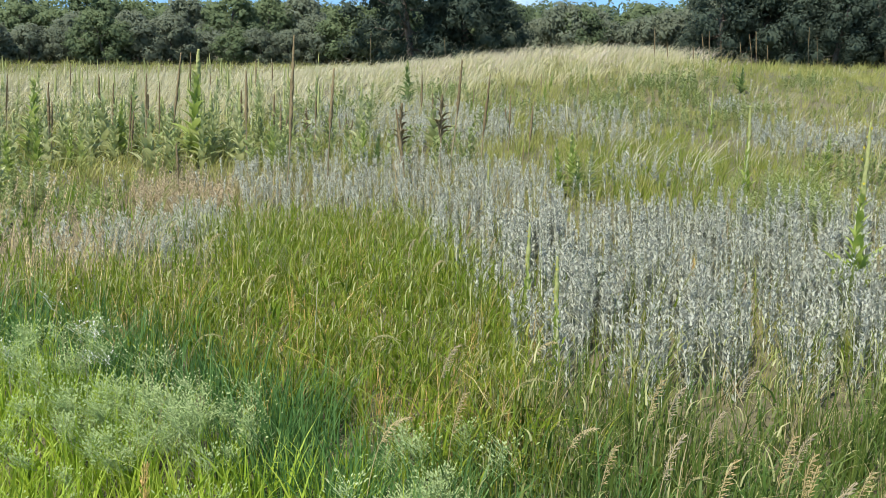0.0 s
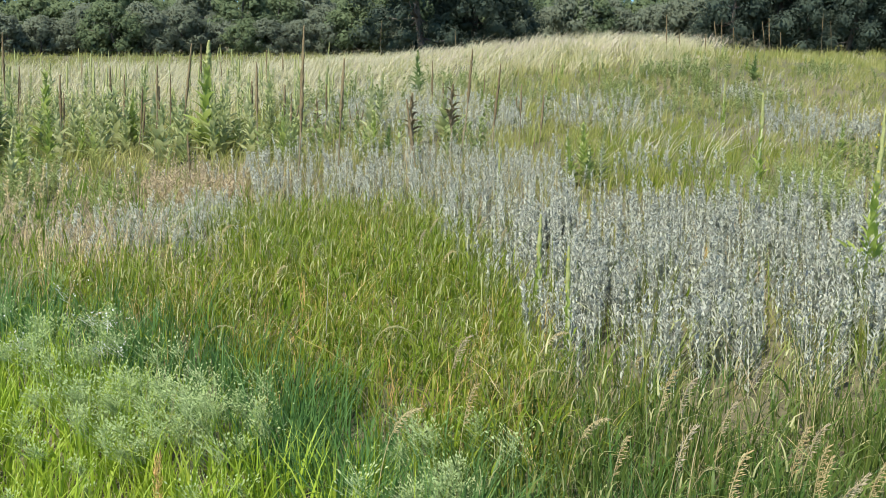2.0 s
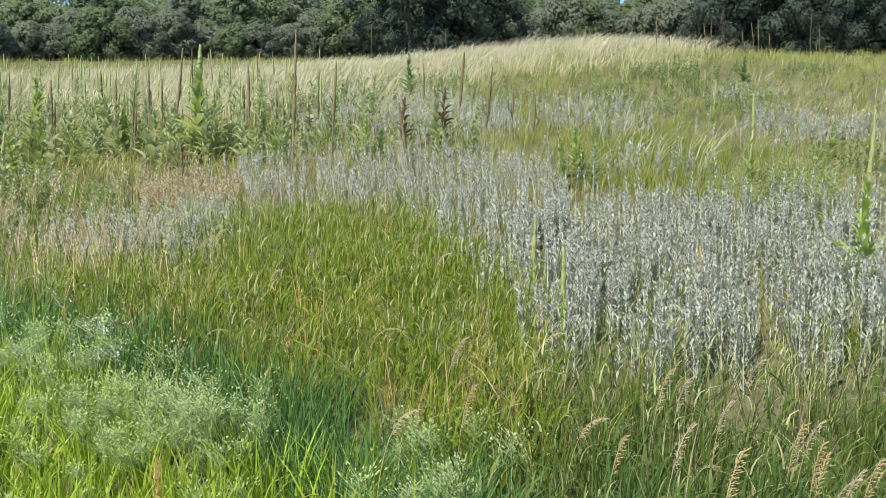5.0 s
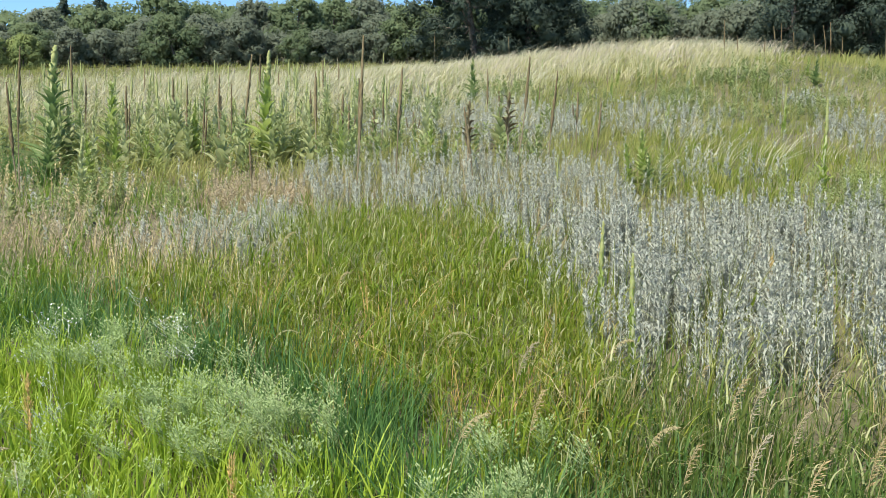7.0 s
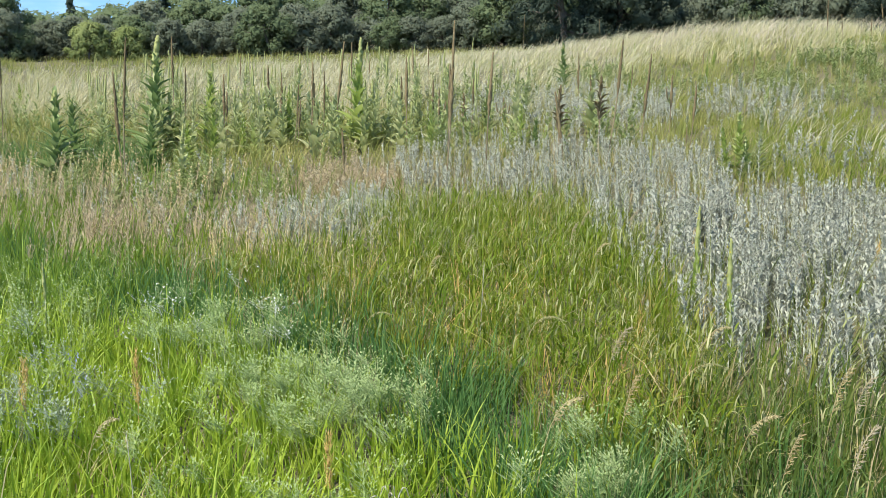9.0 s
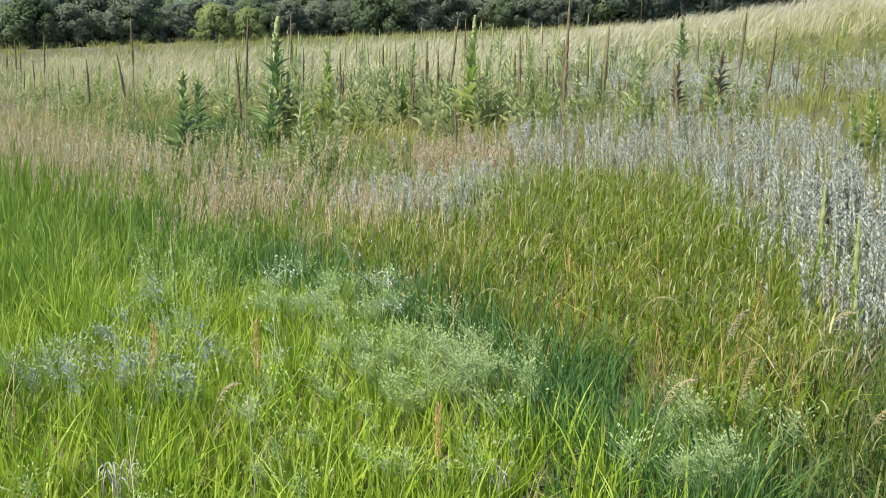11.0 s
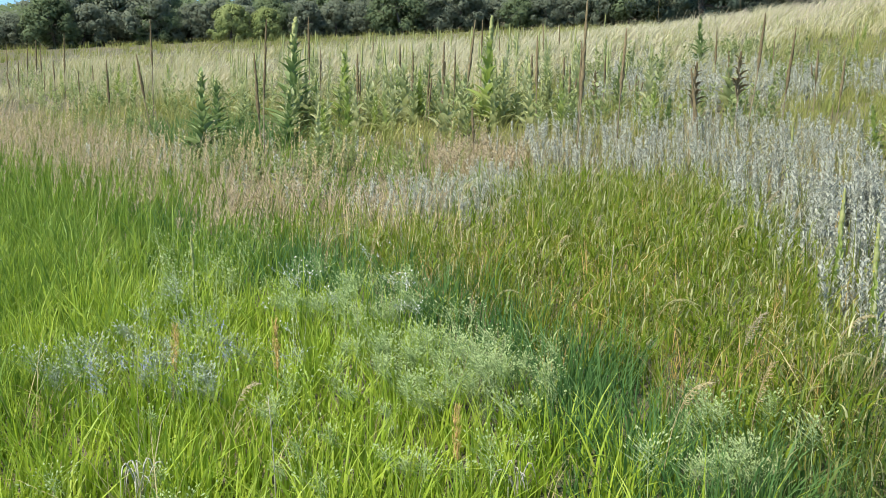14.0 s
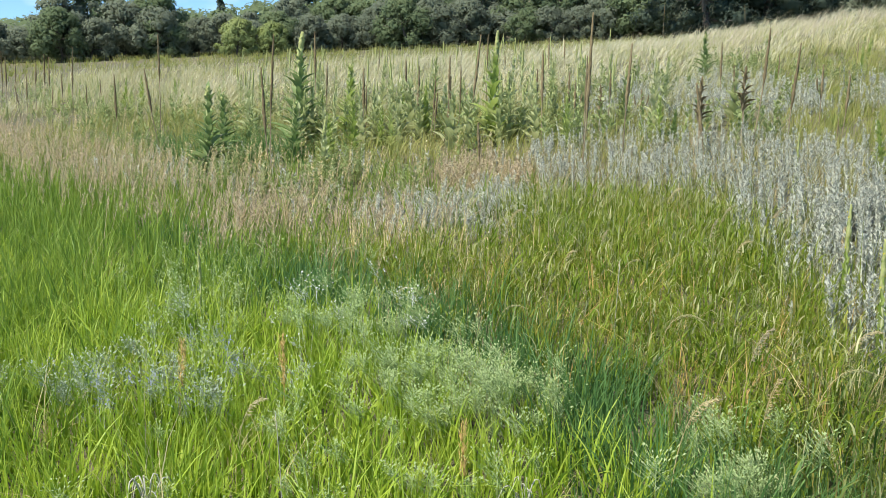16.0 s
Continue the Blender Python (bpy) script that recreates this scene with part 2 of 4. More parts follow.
def scatter(poly, density, wobble=0.25, clump=0.0):
    """Points spread over a plan outline with a frayed edge, gathered in clumps."""
    p = np.array(poly)
    lo, hi = p.min(0) - wobble, p.max(0) + wobble
    count = int((hi - lo).prod() * density)
    q = rng.uniform(lo, hi, (count, 2))
    if clump:
        heart = rng.uniform(lo, hi, (max(4, int(count / 45)), 2))
        pick = rng.integers(0, len(heart), count)
        near = heart[pick] + rng.normal(0, 0.05 + 0.5 / max(density, 1) ** 0.5, (count, 2))
        q = np.where(rng.random((count, 1)) < clump, near, q)
    j = q + rng.normal(0, wobble * 0.5, q.shape)
    return q[inside(j[:, 0], j[:, 1], poly)]


def tufts(poly, density, per=14, radius=0.045, wobble=0.25):
    """Tufts of blades: the foot of each blade, its way out from the heart, the share of height, and a chance number that the tuft has in common."""
    hearts = scatter(poly, density / per, wobble)
    n = len(hearts)
    count = rng.poisson(per, n).clip(3)
    own = np.repeat(np.arange(n), count)
    off = rng.normal(0, 1, (len(own), 2))
    size = rng.uniform(0.45, 1.4, n)[own]
    return hearts[own] + off * radius * size[:, None], off * 0.55, 0.45 + 0.58 * size, rng.random(n)[own]


def blade_arrays(pts, height, width, lean=(0.0, 0.0), droop=0.35, segs=3, spread=0.35, hvar=0.2, out_way=None, share=1.0, lift=(0, 0), fan=0.5, curl=0.25, hue=None):
    """Tapered, bending blades: corners, triangles and the share of the length as UV."""
    n = len(pts)
    h = height * share * (1 + hvar * rng.normal(0, 1, n)).clip(0.35, 1.9)
    az = rng.uniform(0, 2 * np.pi, n)
    d = np.stack([np.cos(az), np.sin(az)], -1) * (spread * np.abs(rng.normal(0, 1, n)))[:, None] + np.asarray(lean) * rng.uniform(0.5, 1.3, (n, 1))
    if out_way is not None:
        d = d * 0.6 + out_way * fan * rng.uniform(0.2, 1.5, (n, 1))
    fa = rng.uniform(0, 2 * np.pi, n)
    side = np.stack([np.cos(fa), np.sin(fa), 0 * fa], -1)
    w = width * rng.uniform(0.6, 1.4, n)
    base = np.stack([pts[:, 0], pts[:, 1], ground_z(pts[:, 0], pts[:, 1]) - 0.02 + rng.uniform(*lift, n) * share], -1)
    bend = droop * rng.uniform(0.2, 1.6, n)
    rows, us = [], []
    for k in range(segs + 1):
        s = k / segs
        out = (0.35 * s + s ** 2.4 * (0.65 + bend))[:, None] * d * h[:, None]
        up = h * (s - curl * bend * s ** 3 * np.linalg.norm(d, axis=1) * 1.6)
        c = base + np.concatenate([out, up[:, None]], -1)
        ww = (w * (1 - s ** 1.6) * (0.75 + 0.5 * s * (1 - s)))[:, None]
        if k < segs:
            rows += [c - side * ww / 2, c + side * ww / 2]
            us += [s, s]
        else:
            rows.append(c)
            us.append(1.0)
    per = 2 * segs + 1
    v = np.stack(rows, 1).reshape(-1, 3)
    tr = []
    for k in range(segs - 1):
        a = 2 * k
        tr += [(a, a + 1, a + 3), (a, a + 3, a + 2)]
    tr.append((2 * segs - 2, 2 * segs - 1, 2 * segs))
    t = (np.array(tr)[None] + (np.arange(n) * per)[:, None, None]).reshape(-1, 3)
    uv = np.stack([np.repeat((np.full(n, 0.5) if hue is None else hue)[:, None], per, 1), np.tile(us, (n, 1))], -1).reshape(-1, 2)
    return v, t, uv


def grass(name, label, poly, density, height, width, mat, **kw):
    far = float(np.hypot(*np.mean(poly, axis=0)))
    p, way, share, hue = tufts(poly, density, kw.pop("per", 14), kw.pop("radius", 0.045), kw.pop("wobble", 0.05 * far + 0.02))
    v, t, uv = blade_arrays(p, height, width, out_way=way, share=share, hue=hue, **kw)
    return tagged(mesh_object(name, v, t, mat, uv), label, "grass", kind="stuff")


def leafy(name, label, category, poly, density, height, mat, leaves=16, leaf=(0.03, 0.008), lean=(0, 0), spread=0.25, upright=0.7, wobble=None, start=0.25, stem=0.003, clump=0.3, branch=0.0, woolly=0.0, crowd=1.0):
    """Many thin stems set with small leaves, as silver sage and low herbs have."""
    far = float(np.hypot(*np.mean(poly, axis=0)))
    pts = scatter(poly, density, 0.07 * far if wobble is None else wobble, clump)
    n = len(pts)
    h = height * (1 + 0.28 * rng.normal(0, 1, n)).clip(0.4, 1.8)
    az = rng.uniform(0, 2 * np.pi, n)
    tilt = np.stack([np.cos(az), np.sin(az)], -1) * (spread * np.abs(rng.normal(0, 1, n)))[:, None] + np.asarray(lean)
    base = np.stack([pts[:, 0], pts[:, 1], ground_z(pts[:, 0], pts[:, 1]) - 0.01], -1)
    top = base + np.concatenate([tilt * h[:, None], h[:, None]], -1)
    # stems: thin three-sided strips
    sv = np.stack([base + (stem, 0, 0), base + (-stem / 2, stem, 0), base + (-stem / 2, -stem, 0), top], 1).reshape(-1, 3)
    st = (np.array([(0, 1, 3), (1, 2, 3), (2, 0, 3)])[None] + (np.arange(n) * 4)[:, None, None]).reshape(-1, 3)
    m = n * leaves
    s = np.clip(start + (1 - start) * np.tile((np.arange(leaves) / (leaves - 1)) ** crowd, n) + rng.normal(0, 0.02, m), 0, 1.02)
    o = np.repeat(base, leaves, 0) + np.repeat(top - base, leaves, 0) * s[:, None]
    la = np.tile(np.arange(leaves) * 2.4, n) + np.repeat(az, leaves) + rng.normal(0, 0.3, m)
    if branch:
        o = o + np.stack([np.cos(la), np.sin(la), 0.6 + 0 * la], -1) * (branch * np.repeat(h, leaves) * rng.uniform(0, 1, m) * (1.15 - s))[:, None]
    up = upright * rng.uniform(0.5, 1.4, m)
    dr = np.stack([np.cos(la), np.sin(la), up], -1)
    dr /= np.linalg.norm(dr, axis=1)[:, None]
    sd = np.stack([-np.sin(la), np.cos(la), rng.normal(0, 0.5, m)], -1)
    ln = (leaf[0] * rng.uniform(0.6, 1.4, m) * (1.15 - 0.5 * s))[:, None]
    wd = (leaf[1] * rng.uniform(0.7, 1.3, m))[:, None]
    mid = 0.62 if woolly else 0.5
    lv = np.stack([o, o + dr * ln * mid + sd * wd / 2, o + dr * ln * mid - sd * wd / 2, o + dr * ln + (0, 0, -0.1) * ln], 1).reshape(-1, 3)
    lt = (np.array([(0, 2, 1), (1, 2, 3)])[None] + (np.arange(m) * 4)[:, None, None]).reshape(-1, 3) + len(sv)
    v, t = np.concatenate([sv, lv]), np.concatenate([st, lt])
    if branch:      # a thin twig behind each leaf
        back = o - np.stack([np.cos(la), np.sin(la), 0.7 + 0 * la], -1) * (0.05 * rng.uniform(0.3, 1.2, m))[:, None]
        tv = np.stack([back, back + (0.0015, 0, 0.0015), o + dr * ln * 0.2], 1).reshape(-1, 3)
        t = np.concatenate([t, np.arange(3 * m).reshape(-1, 3) + len(v)])
        v = np.concatenate([v, tv])
    hue = rng.random(n)
    uv = np.stack([np.concatenate([np.repeat(hue, 4), np.repeat(hue, leaves * 4)] + ([np.repeat(hue, leaves * 3)] if branch else [])), np.concatenate([np.tile((0.1, 0.1, 0.1, 0.9), n), np.repeat(s, 4)] + ([np.repeat(s, 3)] if branch else []))], -1)
    nrm = None
    if woolly:      # felted leaves have no sharp facets: their normals round off over the whole shoot
        soft = np.stack([np.cos(la), np.sin(la), 0.75 + 0.9 * s], -1) + rng.normal(0, 1 - woolly, (m, 3))
        soft /= np.linalg.norm(soft, axis=1)[:, None]
        stemn = np.tile(np.array([(0.7, 0, 0.7), (-0.5, 0.5, 0.7), (-0.5, -0.5, 0.7), (0, 0, 1)]), (n, 1))
        nrm = np.concatenate([stemn, np.repeat(soft, 4, 0)] + ([np.repeat(soft, 3, 0)] if branch else []))
        flip = np.einsum("ij,ij->i", np.cross(v[t[:, 1]] - v[t[:, 0]], v[t[:, 2]] - v[t[:, 0]]), nrm[t[:, 0]]) < 0
        t[flip] = t[flip][:, ::-1]
    return tagged(mesh_object(name, v, t, mat, uv, normals=nrm), label, category, kind="stuff")

# ---- ground ----
def build_ground():
    u = np.linspace(-1, 1, 161)
    gx = 6.0 * np.sinh(u * 5.0) / np.sinh(5.0) * 100
    gy = np.concatenate([np.linspace(-120, 0, 13)[:-1], np.linspace(0, 70, 141), 70 + 630 * np.linspace(0, 1, 40)[1:] ** 2])
    X, Y = np.meshgrid(gx, gy)
    Z = ground_z(X, Y) + 0.015 * np.sin(X * 2.3 + Y * 1.1) * np.cos(Y * 1.9 - X * 0.7)
    w, hgt = len(gx), len(gy)
    v = np.stack([X, Y, Z], -1).reshape(-1, 3)
    i = (np.arange(hgt - 1)[:, None] * w + np.arange(w - 1)[None]).ravel()
    t = np.concatenate([np.stack([i, i + 1, i + w + 1], -1), np.stack([i, i + w + 1, i + w], -1)])
    return tagged(mesh_object("ground", v, t, SOIL), "sloping meadow soil with dry litter between the plants", "ground", kind="structure")


build_ground()


# ---- trees ----
def tube(path, radii, sides=7):
    """Corners and triangles of a tapered, closed tube along a path."""
    path = np.asarray(path, float)
    v, t = [], []
    for i, (p, r) in enumerate(zip(path, radii)):
        d = path[min(i + 1, len(path) - 1)] - path[max(i - 1, 0)]
        d /= np.linalg.norm(d) + 1e-9
        a = np.cross(d, (0.31, 0.95, 0.05))
        a /= np.linalg.norm(a)
        b = np.cross(d, a)
        for k in range(sides):
            th = 2 * np.pi * k / sides
            v.append(p + r * (np.cos(th) * a + np.sin(th) * b))
    for i in range(len(path) - 1):
        for k in range(sides):
            q, s = i * sides + k, i * sides + (k + 1) % sides
            t += [(q, s, s + sides), (q, s + sides, q + sides)]
    v.append(path[-1])
    for k in range(sides):
        t.append(((len(path) - 1) * sides + k, (len(path) - 1) * sides + (k + 1) % sides, len(v) - 1))
    return np.array(v), np.array(t)


def join(pieces):
    v, t, n = [], [], 0
    for a, b in pieces:
        v.append(a)
        t.append(np.asarray(b) + n)
        n += len(a)
    return np.concatenate(v), np.concatenate(t)


def leaf_cloud(centres, radii, count, size, flat=0.8, core=0.0):
    """Leaf sprays round the ends of the twigs: small pointed triangles, gaps between."""
    pick = rng.choice(len(centres), count, p=radii ** 2 / (radii ** 2).sum())
    d = rng.normal(0, 1, (count, 3))
    d /= np.linalg.norm(d, axis=1)[:, None]
    d[:, 2] = np.where(d[:, 2] < -0.75, -d[:, 2] * 0.6, d[:, 2])
    rad = radii[pick] * (0.55 + 0.6 * rng.random(count) ** 0.8)
    o = centres[pick] + d * rad[:, None] * (1, 1, flat)
    nrm = d * 1.2 + rng.normal(0, 0.5, (count, 3)) + (0, 0, 0.4)
    nrm /= np.linalg.norm(nrm, axis=1)[:, None]
    a = np.cross(nrm, rng.normal(0, 1, (count, 3)))
    a /= np.linalg.norm(a, axis=1)[:, None]
    b = np.cross(nrm, a)
    s = (size * rng.uniform(0.5, 1.5, count))[:, None]
    v = np.stack([o - a * s, o + a * s * 0.2 + b * s * 0.8, o + a * s - b * s * 0.5 + nrm * s * 0.2], 1).reshape(-1, 3)
    t = (np.array([(0, 2, 1)])[None] + (np.arange(count) * 3)[:, None, None]).reshape(-1, 3)
    heart = centres.mean(0)
    whole = centres[pick] - heart
    whole /= np.linalg.norm(whole, axis=1)[:, None] + 1e-6
    soft = d + 0.5 * whole + (0, 0, 0.35) + rng.normal(0, 0.10, (count, 3))
    soft /= np.linalg.norm(soft, axis=1)[:, None]
    nv = np.repeat(soft, 3, 0)
    flip = np.einsum("ij,ij->i", np.cross(v[t[:, 1]] - v[t[:, 0]], v[t[:, 2]] - v[t[:, 0]]), soft) < 0
    t[flip] = t[flip][:, ::-1]
    if core:        # the dense shaded heart of each lobe, uneven, under the leaves
        up, around = 5, 7
        th = np.linspace(0.02, np.pi - 0.02, up)
        ph = np.linspace(0, 2 * np.pi, around, endpoint=False)
        ball = np.stack([np.sin(th)[:, None] * np.cos(ph), np.sin(th)[:, None] * np.sin(ph), np.repeat(np.cos(th)[:, None], around, 1)], -1).reshape(-1, 3)
        bt = []
        for i in range(up - 1):
            for k in range(around):
                a, b2 = i * around + k, i * around + (k + 1) % around
                bt += [(a, a + around, b2), (b2, a + around, b2 + around)]
        bt = np.array(bt)
        for c, r in zip(centres, radii):
            bumpy = ball * (r * core * rng.uniform(0.5, 1.3, (len(ball), 1))) * (1, 1, flat)
            t = np.concatenate([t, bt + len(v)])
            v, nv = np.concatenate([v, c + bumpy]), np.concatenate([nv, ball])
    return v, t, nv


def build_tree(name, label, height, width, low, leaf_mat, leaves, size, blobs, pointed=0.0):
    root = tagged(new(name), label, "tree", "trees along the meadow edge")
    lean = rng.normal(0, 0.08, 2)
    stem_top = np.array([lean[0] * height, lean[1] * height, height * 0.8])
    path = [stem_top * s + (0.06 * np.sin(5 * s), 0.05 * np.cos(4 * s), 0) for s in np.linspace(0, 1, 7)]
    path[0][2] = -0.25
    v, t = tube(path, np.linspace(0.03 * height, 0.008 * height, 7))
    trunk = mesh_object("trunk", v, t, BARK, parent=root)
    cs, rs = [], []
    for k in range(blobs):
        s = low + (1 - low) * ((k + 0.5) / blobs) ** 0.9
        f = (s - low) / (1 - low)
        fat = (1.05 - f) if pointed else math.sqrt(max(0.05, 1 - f ** 2.2)) * (0.85 + 0.15 * min(1, f * 4))
        a = k * 2.4 + rng.uniform(-0.6, 0.6)
        r = width / 2 * fat * math.sqrt(rng.uniform(0.15, 1.0)) * rng.uniform(0.75, 1.08)
        c = np.array([math.cos(a) * r + lean[0] * height * s, math.sin(a) * r + lean[1] * height * s, height * s * 0.93])
        cs.append(c)
        rs.append(width * rng.uniform(0.08, 0.17) * (0.8 + 0.2 * fat))
        if k % 3 == 0 and k < 36:
            j = np.array(path[min(5, 1 + int(s * 5))])
            mid = (j + c) / 2 + (0, 0, -0.02 * height)
            lv, lt = tube([j, mid, c], [0.010 * height, 0.007 * height, 0.003 * height], 5)
            mesh_object("limb", lv, lt, BARK, parent=trunk)
    cs, rs = np.array(cs), np.array(rs)
    v, t, nrm = leaf_cloud(cs, rs, leaves, size, core=0.5)
    mesh_object("crown", v, t, leaf_mat, parent=root, normals=nrm)
    return root


def stand(ob, x, y, turn=0.0, scale=1.0, sink=0.0):
    ob.scale = (scale,) * 3
    ob.matrix_basis = pose(x, y, float(ground_z(x, y)) - sink, 0, 0, turn) @ Matrix.Diagonal((scale, scale, scale, 1))
    return ob


planted = set()


def spread_copies(kinds, spots, jitter=0.25):
    """Stand the built trees at the first spots and copies of them at the others."""
    for i, (x, y, s) in enumerate(spots):
        k = kinds[i % len(kinds)]
        turn = float(rng.uniform(0, 360))
        s = s * float(rng.uniform(1 - jitter, 1 + jitter))
        if k.name not in planted:
            planted.add(k.name)
            stand(k, x, y, turn, s)
        else:
            c = copy_thing(k, Matrix.Identity(4))
            stand(c, x, y, turn, s)


shrubs = [build_tree("scrub_oak", "low dense scrub oak, greyed by painted-in haze, with foliage to the ground", 3.0, 3.8, 0.04, OAK, 5500, 0.092, 44) for _ in range(3)]
bush_yellow = [build_tree("scrub_oak", "bright yellow-green bush at the meadow edge", 2.6, 3.0, 0.04, OAK_YELLOW, 6000, 0.075, 40)]
shrubs += [build_tree("scrub_oak", "low scrub oak with lighter yellow-green foliage", 3.1, 3.9, 0.04, OAK_LIGHT, 5500, 0.092, 44)]
talls = [build_tree("oak_tree", "round green oak behind the scrub edge", 4.0, 4.6, 0.08, OAK_LIGHT, 4800, 0.11, 38) for _ in range(2)]
talls += [build_tree("oak_tree", "dull green oak behind the scrub edge", 4.1, 4.4, 0.08, OAK, 4800, 0.11, 38)]
darks = [build_tree("dark_tree", "tall dark-green tree with dense shaded crown", 7.0, 5.6, 0.03, DARKLEAF, 12000, 0.088, 64) for _ in range(2)]
pines = [build_tree("pine_tree", "narrow dark pine on the skyline", 5.0, 2.2, 0.1, DARKLEAF, 2400, 0.14, 36, pointed=1.0)]


def arc(az0, az1, step, dist, wob, scale):
    out, a = [], az0
    while a < az1:
        d = dist + rng.uniform(-wob, wob)
        out.append((-d * math.sin(radians(a)), d * math.cos(radians(a)), scale))
        a += math.degrees(step / dist) * float(rng.uniform(0.8, 1.2))
    return out


# azimuth in degrees to the left of straight ahead
spread_copies(shrubs, arc(1, 23, 1.9, 60, 1.6, 0.92), 0.3)
spread_copies(shrubs, arc(23, 36, 1.8, 60, 1.4, 0.80), 0.15)
spread_copies(shrubs, arc(36, 43.5, 1.9, 60, 1.6, 0.95), 0.3)
spread_copies(shrubs, arc(43.5, 52, 1.9, 60, 1.6, 0.78), 0.2)
spread_copies(shrubs, arc(-14, 1, 1.8, 60, 1.5, 1.05))
spread_copies(talls, arc(-30, -14, 3.0, 67, 2.0, 1.06))
spread_copies(talls, arc(-14, -4, 2.8, 66, 1.5, 0.84), 0.12)
spread_copies(talls, arc(-4, 23, 3.0, 67, 2.0, 1.14), 0.15)
spread_copies(talls, arc(23, 28, 2.8, 66, 1.5, 0.92), 0.12)
spread_copies(talls, arc(28, 36, 2.8, 66, 1.5, 0.55), 0.12)
spread_copies(talls, arc(36.5, 42.5, 2.6, 62, 2.0, 1.06), 0.15)
spread_copies(talls, arc(44, 56, 2.6, 63, 2.0, 0.58))
spread_copies(talls, arc(-14, 33, 7.0, 76, 3.0, 0.8))
spread_copies(bush_yellow, [(-29.6, 48.4, 0.95), (-27.9, 49.6, 0.85)], 0.1)
spread_copies(darks, [(-1.9, 54, 1.0), (1.2, 55, 0.95), (2.9, 56, 0.8)] + arc(-35, -16.5, 2.2, 52, 1.2, 0.95) + arc(-35, -17.5, 3.0, 57, 1.2, 1.1))
spread_copies(pines, [(-20, 108, 1.0), (-17, 110, 0.9), (-5, 106, 1.1), (-7.5, 107, 0.9), (2, 108, 0.9), (-46, 100, 0.9), (-50, 99, 1.1), (-58, 92, 1.0), (-30, 105, 0.8)])


def far_woods():
    """Woodland on the rise behind: clumps of foliage beyond counting."""
    cs, rs = [], []
    for _ in range(900):
        a, d = radians(rng.uniform(-36, 58)), rng.uniform(80, 122)
        x, y = -d * math.sin(a), d * math.cos(a)
        r = rng.uniform(1.0, 1.8)
        cs.append((x, y, float(ground_z(x, y)) + r * 0.7))
        rs.append(r)
    v, t, nrm = leaf_cloud(np.array(cs), np.array(rs), 64000, 0.30)
    return tagged(mesh_object("far_woods", v, t, OAK_LIGHT, normals=nrm), "green oak woods covering the rise behind the meadow", "woods", kind="stuff")


far_woods()


def underbrush():
    """Low thicket under and between the scrub oaks."""
    cs, rs = [], []
    for _ in range(560):
        a, d = radians(rng.uniform(-20, 54)), rng.uniform(60.5, 66)
        x, y = -d * math.sin(a), d * math.cos(a)
        r = rng.uniform(0.5, 1.0)
        cs.append((x, y, float(ground_z(x, y)) + r * 0.6 + rng.uniform(0, 1.3)))
        rs.append(r)
    v, t, nrm = leaf_cloud(np.array(cs), np.array(rs), 40000, 0.12)
    return tagged(mesh_object("underbrush", v, t, OAK, normals=nrm), "low dark thicket under the scrub oaks", "brush", kind="stuff")


underbrush()

# ---- grass and herbs, as drifts on the plan ----
WIND = (0.5, 0.05)
grass("far_meadow_grass", "green and straw grass before the scrub", [(-60, 36), (-30, 44), (-14, 46), (-8, 40), (0, 42), (8, 34), (30, 34), (34, 60), (0, 63), (-50, 56)], 8, 0.34, 0.03, MEADOW, segs=2, lean=(0.2, 0), radius=0.2)
grass("far_meadow_grass", "yellow-green grass over the far slope", [(-48, 26), (-20, 26), (-10, 30), (20, 24), (36, 30), (36, 50), (-10, 50), (-56, 44)], 11, 0.38, 0.028, MEADOW, segs=2, lean=(0.3, 0), radius=0.15)
grass("needle_grass", "pale golden needle grass bent by the wind", [(-20, 19), (-6, 16), (0, 17), (1.5, 22), (6.5, 26), (9.5, 34), (2, 42), (-12, 38), (-26, 28)], 34, 0.52, 0.018, GOLD, segs=3, lean=WIND, droop=0.7, per=32, radius=0.2)
grass("needle_grass", "golden grass crest on the low rise", [(-1.5, 24), (6.5, 22), (8.6, 29), (8, 35), (-2, 34)], 26, 0.50, 0.018, GOLD, segs=3, lean=WIND, droop=0.8, per=26, radius=0.2)
grass("needle_grass", "straw-coloured grass between the mulleins", [(-18, 15), (-8, 13.5), (-3, 13.5), (0.5, 16), (-2, 20), (-18, 22)], 54, 0.46, 0.015, GOLD, segs=3, lean=(0.5, 0), droop=0.7, per=30, radius=0.16)
grass("meadow_grass", "short yellow-green meadow grass", [(1.0, 8.0), (4.5, 7.6), (9, 12), (14, 22), (14, 30), (3, 27), (0.8, 15)], 175, 0.19, 0.012, MEADOW, segs=2, lean=(0.2, 0), per=14, radius=0.09)
grass("meadow_grass", "olive green patch of the meadow", [(1.3, 8.2), (3.4, 7.8), (4.4, 10), (4.0, 14), (2.5, 15), (1.2, 11)], 230, 0.22, 0.009, OLIVE, segs=2, lean=(0.2, 0), per=22, radius=0.07)
grass("needle_grass", "long pale tufts of wind-blown grass", [(2.2, 10.4), (3.0, 10.0), (4.0, 11.2), (3.4, 12.4), (2.4, 12)], 20, 0.65, 0.011, PLUME, segs=4, lean=(1.0, 0), droop=0.8, spread=0.15, per=7)
grass("meadow_grass", "thin grass under the mulleins", [(-12, 10), (-6, 9.2), (-2, 9), (0.5, 11), (-1, 16), (-12, 17)], 170, 0.30, 0.012, MEADOW, segs=3, lean=(0.25, 0), droop=0.6, per=12, radius=0.06)
